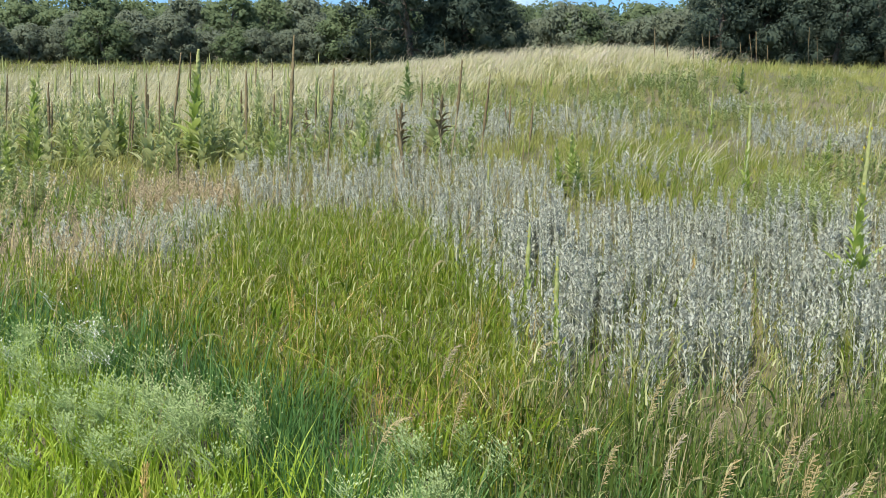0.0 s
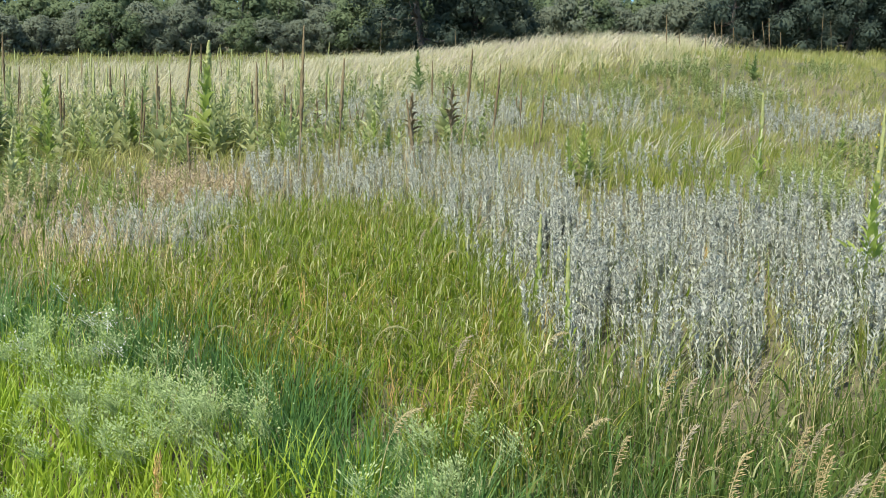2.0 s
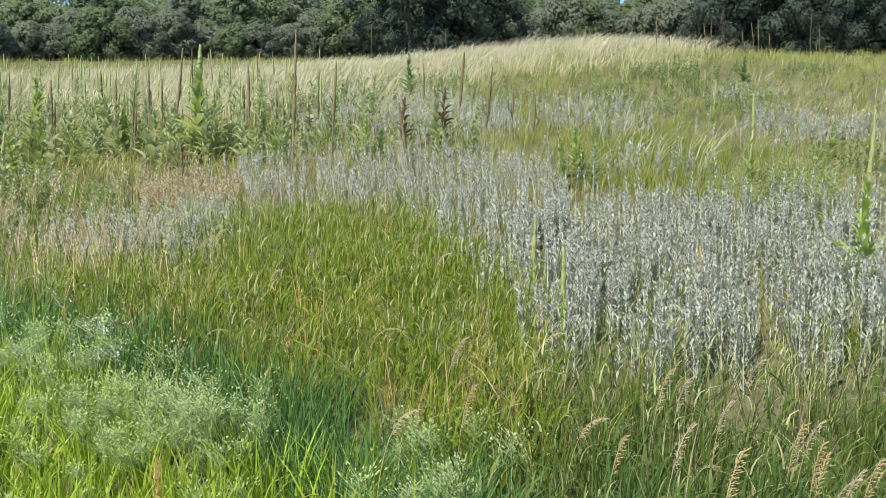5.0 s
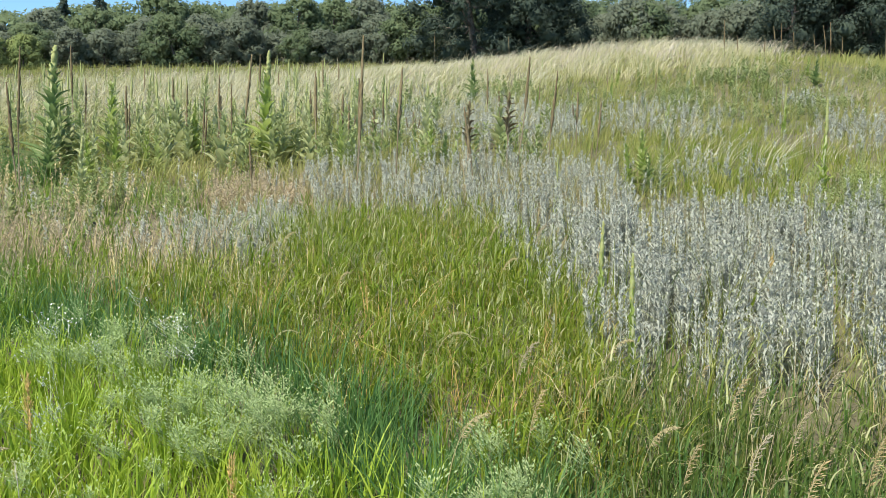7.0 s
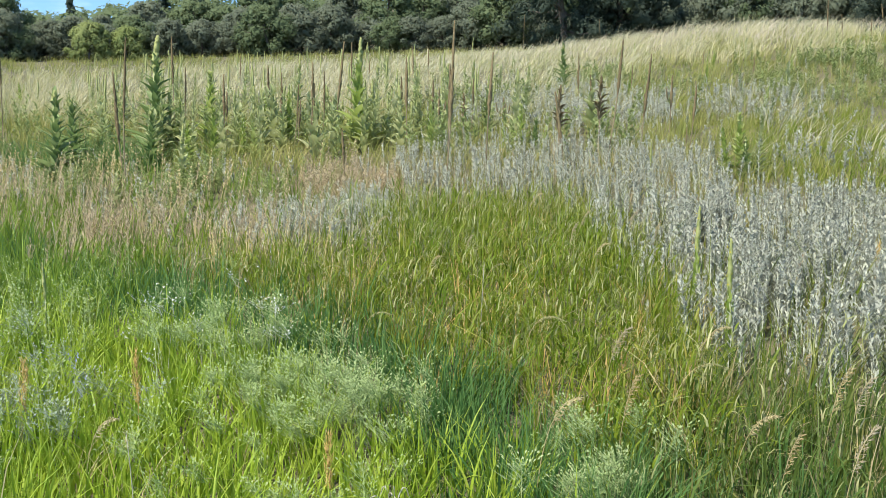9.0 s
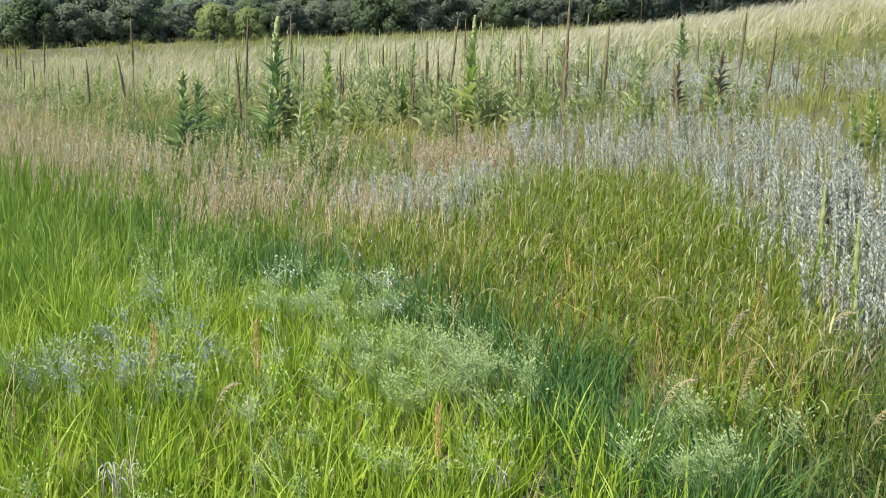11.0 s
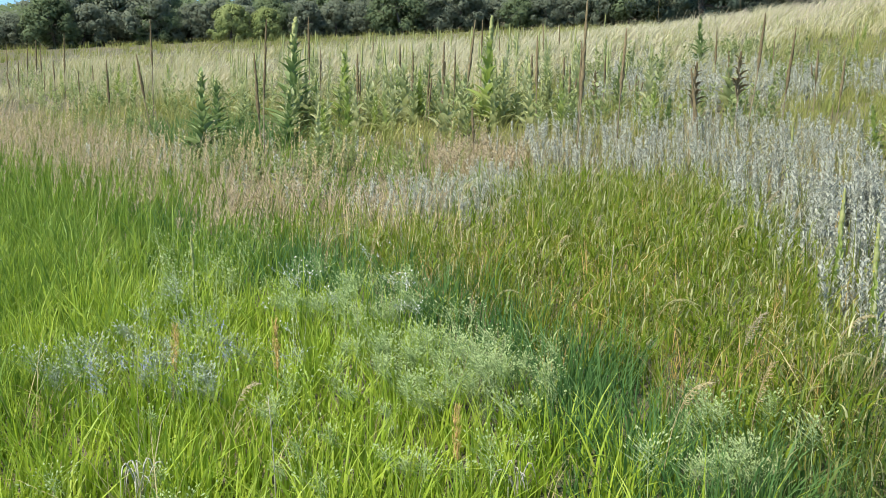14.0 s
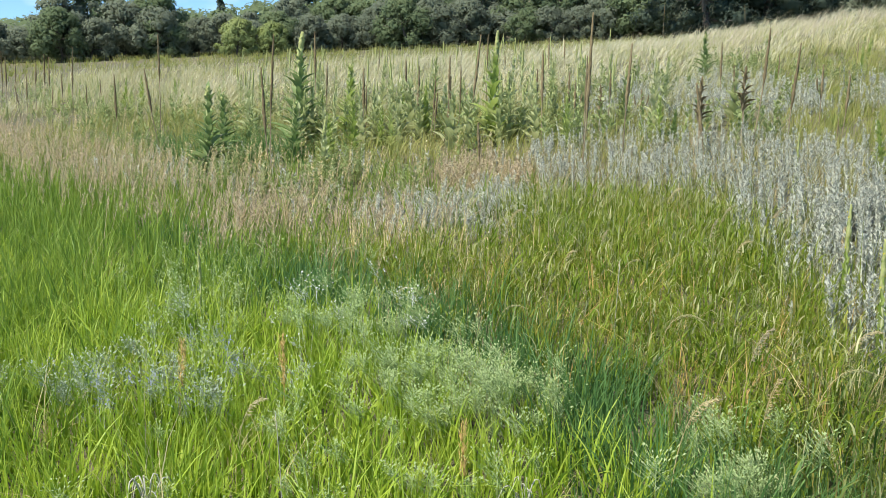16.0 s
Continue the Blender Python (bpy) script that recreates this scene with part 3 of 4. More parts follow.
grass("meadow_grass", "thin green and straw grass among the sage", [(-2.6, 10.6), (1.4, 10.2), (1.2, 7.2), (-0.2, 6.8), (-2.0, 7.8)], 150, 0.30, 0.007, MEADOW, segs=3, lean=(0.2, 0), droop=0.7, per=8)
grass("dry_grass", "tan dry stems among the sage", [(-2.6, 10.6), (1.4, 10.2), (1.2, 7.2), (-0.2, 6.8), (-2.0, 7.8)], 90, 0.34, 0.006, TAN, segs=3, lean=(0.2, 0), droop=0.7, per=8)
grass("meadow_grass", "thin grass between the sage and the stalks", [(0.2, 12), (0.4, 8), (1.6, 7.6), (2.2, 9), (2, 14), (0.4, 15)], 170, 0.26, 0.010, MEADOW, segs=2, lean=(0.25, 0), droop=0.6, per=12, radius=0.06)
grass("meadow_grass", "yellow-green grass below the low rise", [(-1.5, 18), (-0.3, 15), (1.6, 13), (3.2, 18), (4.5, 24), (2, 28), (0, 24)], 85, 0.30, 0.014, MEADOW, segs=2, lean=(0.35, 0), droop=0.6, per=14, radius=0.10)
grass("meadow_grass", "green grass at the foot of the mulleins", [(-8.5, 10.6), (-6.3, 9.2), (-5.2, 8.9), (-5.4, 10.6), (-7.5, 11.6)], 420, 0.34, 0.012, BLUEGREEN, segs=2)
grass("dry_grass", "straw and tan dry grass", [(-14.7, 14.5), (-8.4, 10.8), (-5.4, 8.6), (-4.6, 9.6), (-2.2, 9.3), (-1.6, 7.0), (-2.6, 5.9), (-3.4, 5.6), (-5.7, 6.9), (-9.0, 8.8)], 60, 0.27, 0.011, TAN, segs=3, lean=(0.15, 0), droop=0.7)
grass("dry_grass", "tan grass drift on bare ground", [(-2.9, 8.7), (-2.2, 9.4), (-1.6, 7.3), (-2.2, 7.0)], 600, 0.25, 0.009, TAN, segs=3, droop=0.7)
grass("mixed_grass", "green grass among the dry stems", [(-12, 12), (-6, 9), (-2.2, 8.7), (-2, 6), (-3.4, 5.2), (-8, 7.5)], 190, 0.27, 0.011, MIDGREEN, segs=3)
leafy("silver_sage", "dense stand of silvery white sage", "sage", [(-0.1, 6.8), (0.8, 7.3), (2.0, 7.3), (4.2, 7.2), (4.0, 5.6), (2.6, 3.9), (1.5, 3.7), (0.6, 3.8), (0.4, 4.1), (0.4, 4.7), (0.2, 5.3)], 135, 0.31, SAGE, leaves=64, leaf=(0.045, 0.0095), upright=1.7, spread=0.11, start=0.08, wobble=0.25, clump=0.45, woolly=0.9, crowd=0.8)
grass("dry_grass", "thin dry grass under the sage", [(-0.1, 6.8), (0.8, 7.3), (4.2, 7.2), (4.0, 5.6), (2.6, 3.9), (0.6, 3.8), (0.2, 5.3)], 420, 0.17, 0.007, MEADOW, segs=2, spread=0.3)
leafy("dry_twig", "rusty dry twigs among the sage", "twigs", [(0.3, 6.4), (3.6, 6.6), (3.4, 4.8), (1.2, 4.2), (0.6, 4.6)], 4, 0.34, ROSE, leaves=30, leaf=(0.03, 0.008), upright=1.4, spread=0.2)
leafy("silver_sage", "thin silvery sage among the stalks", "sage", [(-2.3, 10.3), (-0.6, 10.7), (1.1, 9.7), (0.9, 7.3), (-0.1, 6.9), (-1.1, 7.4), (-1.8, 8.1)], 70, 0.30, SAGE, leaves=44, leaf=(0.05, 0.010), woolly=0.9, crowd=0.8, upright=1.6, spread=0.16)
leafy("silver_sage", "far patch of silvery sage", "sage", [(-2.9, 18.7), (-0.3, 18.0), (1.2, 16.1), (0.8, 13.1), (-1.4, 12.6), (-2.3, 14.2)], 50, 0.30, SAGE, leaves=24, leaf=(0.07, 0.016), woolly=0.9, crowd=0.8, upright=1.5, spread=0.15)
leafy("silver_sage", "small patch of silvery sage in the meadow", "sage", [(4.1, 13.2), (5.9, 13.1), (5.3, 11.6), (3.7, 11.5)], 30, 0.28, SAGE, leaves=24, leaf=(0.06, 0.014), woolly=0.9, crowd=0.8, upright=1.5)
leafy("silver_sage", "low silvery sage beside the tan grass", "sage", [(-3.0, 7.1), (-2.4, 7.7), (-1.8, 7.4), (-1.6, 6.5), (-2.3, 6.2), (-2.7, 6.3)], 230, 0.19, SAGE, leaves=30, leaf=(0.045, 0.009), woolly=0.9, crowd=0.8, upright=1.2)
leafy("silver_sage", "scattered sage and grey herbs in the dry grass", "sage", [(-8.0, 9.6), (-4.6, 9.6), (-3.0, 9.4), (-3.0, 7.6), (-3.6, 6.4), (-6.0, 7.4)], 10, 0.24, SAGE, leaves=28, leaf=(0.05, 0.014), woolly=0.8, upright=1.4)
grass("olive_grass", "tall olive-green bunch grass", [(-1.8, 7.1), (-1.1, 7.4), (-0.2, 7.2), (0.3, 5.4), (0.45, 4.1), (0.5, 3.4), (0.3, 2.8), (0.0, 2.8), (-0.5, 3.5), (-1.6, 4.5), (-2.9, 5.2), (-3.0, 5.6), (-2.0, 5.5), (-1.5, 5.8)], 760, 0.28, 0.0085, OLIVE, segs=3, lean=(0.06, 0), droop=0.5, spread=0.15, fan=0.3, per=10)
grass("olive_leaf", "short arching leaves on the bunch grass", [(-1.8, 7.1), (-1.1, 7.4), (-0.2, 7.2), (0.3, 5.4), (0.45, 4.1), (0.5, 3.4), (0.3, 2.8), (0.0, 2.8), (-0.5, 3.5), (-1.6, 4.5), (-2.9, 5.2), (-3.0, 5.6), (-2.0, 5.5), (-1.5, 5.8)], 1300, 0.12, 0.0095, OLIVE, segs=4, lean=(0.12, 0), droop=0.7, spread=0.9, curl=1.1, per=10, lift=(0.05, 0.24))
grass("blue_grass", "dark blue-green grass in the dip", [(-5.0, 6.3), (-3.3, 5.1), (-2.4, 4.9), (-1.4, 4.4), (-0.5, 3.5), (-0.1, 2.9), (0.5, 2.5), (0.6, 2.1), (0.2, 2.2), (-0.2, 2.6), (-0.6, 3.0), (-1.2, 3.6), (-2.1, 4.2), (-3.2, 4.8)], 1500, 0.28, 0.0095, BLUEGREEN, segs=3, lean=(0.08, 0), spread=0.15, fan=0.4)
grass("brome_grass", "green and tan brome grass", [(0.25, 3.6), (0.6, 3.4), (1.4, 3.35), (2.8, 3.5), (2.2, 2.0), (0.3, 1.8), (0.0, 2.7), (0.15, 2.9)], 880, 0.30, 0.0085, BROWNISH, segs=3, lean=(0.08, 0), droop=0.5, spread=0.18, fan=0.3, per=10)
grass("brome_grass", "sparse brome grass growing up into the sage", [(0.3, 4.3), (0.8, 4.2), (2.9, 4.6), (3.3, 4.2), (2.8, 3.4), (1.4, 3.3), (0.3, 3.4)], 260, 0.30, 0.008, BROWNISH, segs=3, lean=(0.1, 0), droop=0.6, spread=0.2, fan=0.35, per=7)
grass("brome_leaf", "arching leaves of the brome grass", [(0.25, 3.6), (0.6, 3.4), (1.4, 3.35), (2.8, 3.5), (2.2, 2.0), (0.3, 1.8), (0.0, 2.7), (0.15, 2.9)], 760, 0.15, 0.009, BROWNISH, segs=4, lean=(0.25, 0), droop=0.7, spread=0.7, curl=1.1, per=8, lift=(0.03, 0.24))
grass("mid_grass", "thick mid-green grass", [(-13, 10.5), (-9, 8.8), (-5.6, 7.0), (-3.4, 5.5), (-2.4, 4.8), (-3.2, 3.8), (-5.5, 3.8), (-9, 6)], 800, 0.28, 0.0135, MIDGREEN, segs=3, lean=(0.08, 0), spread=0.16, fan=0.4)
grass("lime_grass", "lush bright lime-green grass", [(-7, 5.5), (-4.6, 5.0), (-3.0, 4.4), (-2.1, 4.2), (-1.3, 3.6), (-0.7, 3.15), (-0.3, 2.65), (0.2, 2.2), (0.1, 1.4), (-3, 1.0), (-5.5, 3)], 1450, 0.24, 0.0125, LIME, segs=4, lean=(0.08, 0), droop=0.5, spread=0.15, fan=0.42)
grass("lime_grass", "short lime-green undergrowth", [(-5, 4.6), (-3.0, 4.2), (-2.1, 4.0), (-1.3, 3.4), (-0.7, 3.0), (0.1, 2.2), (0.0, 1.6), (-3, 1.4), (-4.6, 2.8)], 950, 0.12, 0.009, LIME, segs=2, lean=(0.08, 0), spread=0.4, fan=0.6)
grass("mid_grass", "deeper green grass beside the lush lime grass", [(-6.5, 5.4), (-4.4, 4.6), (-3.1, 3.4), (-2.5, 2.5), (-3.0, 1.4), (-6, 2.6)], 560, 0.27, 0.012, MIDGREEN, segs=3, lean=(0.08, 0), spread=0.16, fan=0.4)
grass("mid_grass", "short green undergrowth at the foot of the brome", [(-0.7, 3.3), (-0.1, 3.4), (1.0, 3.0), (2.0, 2.6), (1.6, 1.9), (0.2, 1.8), (-0.4, 2.3)], 900, 0.17, 0.009, BLUEGREEN, segs=3, lean=(0.1, 0), spread=0.3, fan=0.5, curl=0.5)
grass("trodden_grass", "short thin grass around the standing place", [(-4.5, 2.4), (-3, 1.3), (0.1, 1.6), (2.4, 2.2), (4.5, 3.5), (4.5, -4.5), (-4.5, -4.5)], 300, 0.16, 0.014, MIDGREEN, segs=2, lean=(0.05, 0))

# ---- low herbs ----
leafy("grey_herb", "feathery grey-green herb spreading over the lime grass", "herb", [(-1.6, 3.2), (-1.42, 3.5), (-0.95, 3.35), (-0.66, 3.12), (-0.62, 2.92), (-0.92, 2.86), (-1.3, 2.88)], 190, 0.23, FORB, leaves=84, leaf=(0.019, 0.0055), branch=1.2, spread=0.3, wobble=0.16, start=0.78, stem=0.0015, clump=0.1)
leafy("grey_herb", "blue-grey flowering herb in the lush grass", "herb", [(-2.8, 2.8), (-2.95, 3.3), (-2.8, 3.6), (-2.2, 3.2), (-1.9, 2.8), (-2.1, 2.6), (-2.4, 2.6)], 72, 0.27, BLUEFORB, leaves=80, leaf=(0.021, 0.0058), branch=1.2, spread=0.35, start=0.75, stem=0.0012)
leafy("grey_herb", "small bushy green herb", "herb", [(-0.22, 2.9), (0.02, 2.95), (0.1, 2.75), (0.05, 2.45), (-0.2, 2.5)], 165, 0.24, FORB, leaves=100, leaf=(0.018, 0.005), branch=0.9, wobble=0.15, start=0.7)
leafy("grey_herb", "pale herb with small white flowers", "herb", [(-2.25, 3.9), (-1.85, 4.05), (-1.55, 3.95), (-1.42, 3.6), (-2.05, 3.55)], 85, 0.28, FORB, leaves=80, leaf=(0.02, 0.006), branch=1.2, start=0.78)
leafy("grey_herb", "thin airy herb in the grass", "herb", [(-3.3, 4.4), (-2.9, 4.6), (-2.5, 3.8), (-2.7, 3.7)], 90, 0.34, FORB, leaves=50, leaf=(0.02, 0.007), branch=0.45, start=0.4)
# the duller weed colour stands in for the shadow on this herb
leafy("grey_herb", "soft green herb beside the sage, shade painted as a duller green", "herb", [(2.7, 7.9), (3.5, 8.6), (3.2, 6.6), (2.4, 6.6)], 120, 0.36, WEED, leaves=50, leaf=(0.032, 0.012), branch=0.3, start=0.2)
leafy("grey_herb", "scattered pale herb among lime grass", "herb", [(-2.4, 3.0), (-1.6, 3.2), (-0.6, 2.6), (-0.8, 2.0), (-2.2, 2.0)], 16, 0.23, FORB, leaves=70, leaf=(0.019, 0.0055), branch=1.2, start=0.78)
leafy("grey_herb", "low grey-green herbs scattered through the straw grass", "herb", [(-9, 15), (-1, 13.5), (9, 15), (11, 26), (-4, 27), (-14, 24)], 2, 0.34, WEED, leaves=24, leaf=(0.07, 0.022), start=0.15, clump=0.8)
leafy("silver_sage", "single sage plants over the meadow", "sage", [(1.2, 9), (5, 8), (8, 14), (6, 22), (-3, 24), (-2, 19)], 3, 0.28, SAGE, leaves=26, leaf=(0.06, 0.018), woolly=0.8, upright=1.2, clump=0.85)
leafy("green_weed", "bushy dull-green weeds between the mulleins", "herb", [(-11.5, 12.5), (-7.5, 10.3), (-3.0, 9.9), (0.3, 10.8), (0.8, 13), (-4, 13.5), (-10, 15)], 4.4, 0.5, WEED, leaves=30, leaf=(0.11, 0.032), upright=1.1, start=0.1, clump=0.35, spread=0.2)
leafy("green_weed", "grey-green weeds round the dead stalks on the slope", "herb", [(-20, 21), (-12, 15.5), (-9.5, 13.2), (-11, 12.4), (-14, 13.2), (-22, 18.5)], 5, 0.42, WEED, leaves=30, leaf=(0.09, 0.028), upright=1.1, start=0.1, clump=0.5, spread=0.25)
leafy("green_weed", "dull green leafy weeds low in the needle grass", "herb", [(-7, 15), (-1, 14), (3, 15), (6, 20), (7, 24), (-4, 24)], 1.2, 0.45, WEED, leaves=36, leaf=(0.10, 0.034), upright=0.9, start=0.1, clump=0.85, spread=0.25)
leafy("green_weed", "small leafy weeds dotted over the short meadow grass", "herb", [(1.4, 9), (5, 8.4), (9, 13), (13, 24), (4, 24), (1.2, 14)], 2.0, 0.30, WEED, leaves=40, leaf=(0.07, 0.022), upright=0.9, start=0.1, clump=0.8, spread=0.25)
grass("needle_grass", "loose straw bunches over the short meadow grass", [(1.2, 10), (5, 9), (9, 13), (14, 22), (12, 30), (3, 26), (0.8, 15)], 6, 0.40, 0.012, PLUME, segs=3, lean=(0.75, 0), droop=0.8, spread=0.35, fan=0.5, per=14, radius=0.10)

# ---- dry blades and plumes ----
# sparse straw blades whose pale colour also stands for sunlit blade highlights
grass("dry_blade", "scattered pale dry blades in the bunch grass, doubling as highlights", [(-3.2, 5.5), (-1.8, 7.1), (-0.2, 7.2), (0.4, 4.4), (0.6, 2.4), (-0.3, 3.2), (-1.6, 4.4)], 60, 0.34, 0.006, TAN, segs=3, lean=(0.25, 0), droop=0.9)
grass("dry_blade", "pale curled dry blades in the brome, doubling as highlights", [(0.2, 3.6), (2.6, 3.9), (2.3, 2.0), (0.2, 1.9)], 60, 0.36, 0.006, HEAD, segs=3, lean=(0.25, 0), droop=1.0)
grass("dry_blade", "pale blades in the lime grass, doubling as highlights", [(-6, 5.2), (-2.1, 4.2), (-0.7, 3.15), (0.1, 2.2), (-1, 1.6), (-5, 3)], 45, 0.32, 0.005, HEAD, segs=3, lean=(0.25, 0), droop=0.9)
grass("dry_culm", "upright tan culms in the brome", [(0.2, 3.8), (2.7, 4.1), (2.3, 2.0), (0.2, 1.9)], 75, 0.36, 0.005, TAN, segs=3, lean=(0.15, 0), droop=0.6, spread=0.2)
grass("dry_culm", "thin rusty culms in the bunch grass", [(-3.0, 5.6), (-1.5, 5.8), (-0.2, 6.6), (0.4, 4.4), (0.6, 2.6), (-0.4, 3.5), (-1.6, 4.5)], 110, 0.31, 0.0055, RUST, segs=3, lean=(0.12, 0), droop=0.5, spread=0.2)
# curled tips in a pale colour that also paints the highlights of arched blades
grass("curled_leaf", "pale curled leaf tips over the brome, also painted highlights", [(0.2, 3.8), (2.7, 4.1), (2.3, 2.0), (0.2, 1.9)], 240, 0.10, 0.0075, PALEGREEN, segs=4, lean=(0.35, 0), droop=0.8, spread=0.6, curl=1.2, lift=(0.14, 0.32), per=5)
grass("curled_leaf", "pale curled leaf tips over the bunch grass, also painted highlights", [(-1.8, 7.1), (-1.1, 7.4), (-0.2, 7.2), (0.3, 5.4), (0.45, 4.1), (0.5, 3.2), (-0.4, 3.5), (-1.6, 4.5), (-2.9, 5.2), (-2.0, 5.5)], 380, 0.09, 0.008, PALEGREEN, segs=4, lean=(0.35, 0), droop=0.8, spread=0.6, curl=1.2, lift=(0.12, 0.28), per=4)
grass("green_blade", "green blades growing through the sage", [(-0.1, 6.8), (0.6, 7.0), (0.9, 5.6), (2.6, 4.6), (3.4, 4.6), (2.4, 3.7), (0.6, 3.7), (0.2, 5.0)], 170, 0.38, 0.006, OLIVE, segs=3, lean=(0.15, 0))
grass("grass_plume", "pale feathery plumes of wind-bent needle grass", [(-13, 20), (-6, 15.5), (-1, 17), (0.6, 21), (2.2, 27), (7, 29), (9, 34), (0, 38), (-12, 34)], 30, 0.21, 0.018, PLUME, segs=4, lean=(1.15, 0.1), droop=0.7, spread=0.3, fan=0.4, curl=0.5, lift=(0.24, 0.42), per=12, radius=0.16)
grass("grass_plume", "whitish bunches of needle grass blown by the wind", [(-16, 19), (-6, 15), (-1, 16), (1.5, 21), (3, 27), (9, 34), (0, 38), (-14, 36)], 7, 0.62, 0.02, PLUME, segs=3, lean=(0.7, 0), droop=0.9, spread=0.45, fan=0.5, per=26, radius=0.2)
grass("grass_plume", "rosy nodding plumes along the crest", [(-2.5, 25), (7, 23.5), (8.8, 30), (8, 35), (-2, 34)], 24, 0.22, 0.02, PLUMEROSE, segs=4, lean=(1.2, 0.1), droop=0.8, spread=0.3, fan=0.4, curl=0.6, lift=(0.2, 0.42), per=8, radius=0.16)
leafy("grass_plume", "rosy tan feathery heads along the edge of the dry grass", "grass", [(-14.7, 13.6), (-9.2, 10.0), (-6.0, 8.0), (-3.6, 6.6), (-2.4, 6.3), (-2.6, 5.6), (-3.5, 5.4), (-5.8, 6.8), (-9.2, 8.6), (-14, 11.6)], 110, 0.34, ROSE, leaves=22, leaf=(0.05, 0.006), lean=(0.25, 0), spread=0.2, upright=1.6, start=0.62)
leafy("grass_plume", "straw heads of thin dry grass", "grass", [(-12, 13.5), (-8.4, 10.8), (-5.4, 9.2), (-3.0, 8.8), (-3.0, 7.0), (-6, 7.8), (-9.2, 9.6)], 14, 0.38, HEAD, leaves=14, leaf=(0.04, 0.012), lean=(0.2, 0), spread=0.2, upright=1.2, start=0.6)
leafy("grass_plume", "rosy tan patch of fine dry grass heads", "grass", [(-3.1, 8.8), (-2.7, 9.2), (-2.1, 8.5), (-1.95, 7.8), (-2.4, 7.6), (-2.75, 7.7)], 260, 0.27, ROSE, leaves=22, leaf=(0.04, 0.011), lean=(0.1, 0), spread=0.25, upright=1.2, start=0.4, wobble=0.3)
leafy("grey_herb", "grey-green low herbs behind the dry grass", "herb", [(-9.5, 11.4), (-6.0, 9.6), (-3.2, 9.2), (-3.2, 7.4), (-4.2, 7.0), (-6.5, 8.2), (-10, 10.4)], 34, 0.30, WEED, leaves=36, leaf=(0.045, 0.014), upright=0.9, spread=0.3, start=0.15, clump=0.6)
leafy("white_flower", "tiny white flowers over the grass", "flowers", [(-2.25, 3.9), (-1.85, 4.05), (-1.5, 3.9), (-1.35, 3.55), (-2.05, 3.55)], 48, 0.30, WHITE, leaves=16, leaf=(0.014, 0.009), branch=1.2, start=0.85, upright=1.5, wobble=0.15, clump=0.6, stem=0.0008)
leafy("lavender_flower", "tiny lavender flowers on thin stems", "flowers", [(-2.8, 2.8), (-2.95, 3.3), (-2.8, 3.6), (-2.2, 3.2), (-1.9, 2.8), (-2.4, 2.6)], 16, 0.31, LAVENDER, leaves=18, leaf=(0.013, 0.008), upright=1.5, start=0.82, branch=0.5, wobble=0.15, clump=0.5, stem=0.0008)
leafy("grass_plume", "rusty heads over the green grass", "grass", [(-3.0, 5.5), (-1.8, 5.5), (-1.4, 5.6), (-1.2, 4.6), (-2.2, 4.8), (-2.8, 5.0)], 60, 0.42, HEAD, leaves=14, leaf=(0.022, 0.006), lean=(0.15, 0), spread=0.2, upright=1.4, start=0.6)


# ---- dead mullein stalks ----
def part(name, v, t, mat, parent, label=""):
    ob = mesh_object(name, v, t, mat, parent=parent)
    if label:
        tagged(ob, label)
    return ob


def knobbly(p0, p1, radius, rings=26, sides=8, rough=0.28):
    """A seed spike: a closed rod with uneven rows of capsules, thinner to the tip."""
    p0, p1 = np.array(p0, float), np.array(p1, float)
    s = np.linspace(0, 1, rings)
    prof = radius * np.minimum(1, 0.45 + 3 * s) * (1 - 0.6 * s ** 2.2)
    v, t = tube([p0 + (p1 - p0) * k for k in s], prof, sides)
    axis = (p1 - p0) / np.linalg.norm(p1 - p0)
    rel = v - p0
    along = rel @ axis
    radial = rel - along[:, None] * axis
    bump = 1 + rough * rng.normal(0, 1, len(v)).clip(-1.5, 2)
    return p0 + along[:, None] * axis + radial * bump[:, None], t


def dead_stalk(kind):
    root = tagged(new("dead_mullein_stalk"), "dry brown mullein stalk with a long seed head", "plant stalk", "dead mullein stalks")
    bow = rng.normal(0, 0.012, 2)
    split = (0.5, 0.6, 0.44, 0.5, 0.62, 0.52)[kind]
    pts = [np.array([bow[0] * math.sin(3.1 * s), bow[1] * math.sin(2.7 * s), s]) for s in np.linspace(0, 1, 11)]
    pts[0][2] = -0.08
    k = int(split * 10)
    v, t = tube(pts[:k + 2], np.linspace(0.0056, 0.0044, k + 2), 6)
    part("stem", v, t, DEAD, root)
    v, t = knobbly(pts[k], pts[10], (0.013, 0.011, 0.0125, 0.014, 0.014, 0.009)[kind])
    part("seed_head", v, t, DEADTOP, root)
    if kind in (3, 4):
        for a in (0.4, 2.9, 4.6)[:kind - 1]:
            r = 0.07 + 0.03 * kind / 4
            foot = pts[k + 1]
            bend = foot + (r * 0.8 * math.cos(a), r * 0.8 * math.sin(a), 0.03)
            tip = foot + (r * math.cos(a), r * math.sin(a), 0.20)
            v, t = join([tube([foot, bend], [0.005, 0.005], 5), knobbly(bend, tip, 0.009, 10, 6)])
            part("side_head", v, t, DEADTOP, root)
    return root


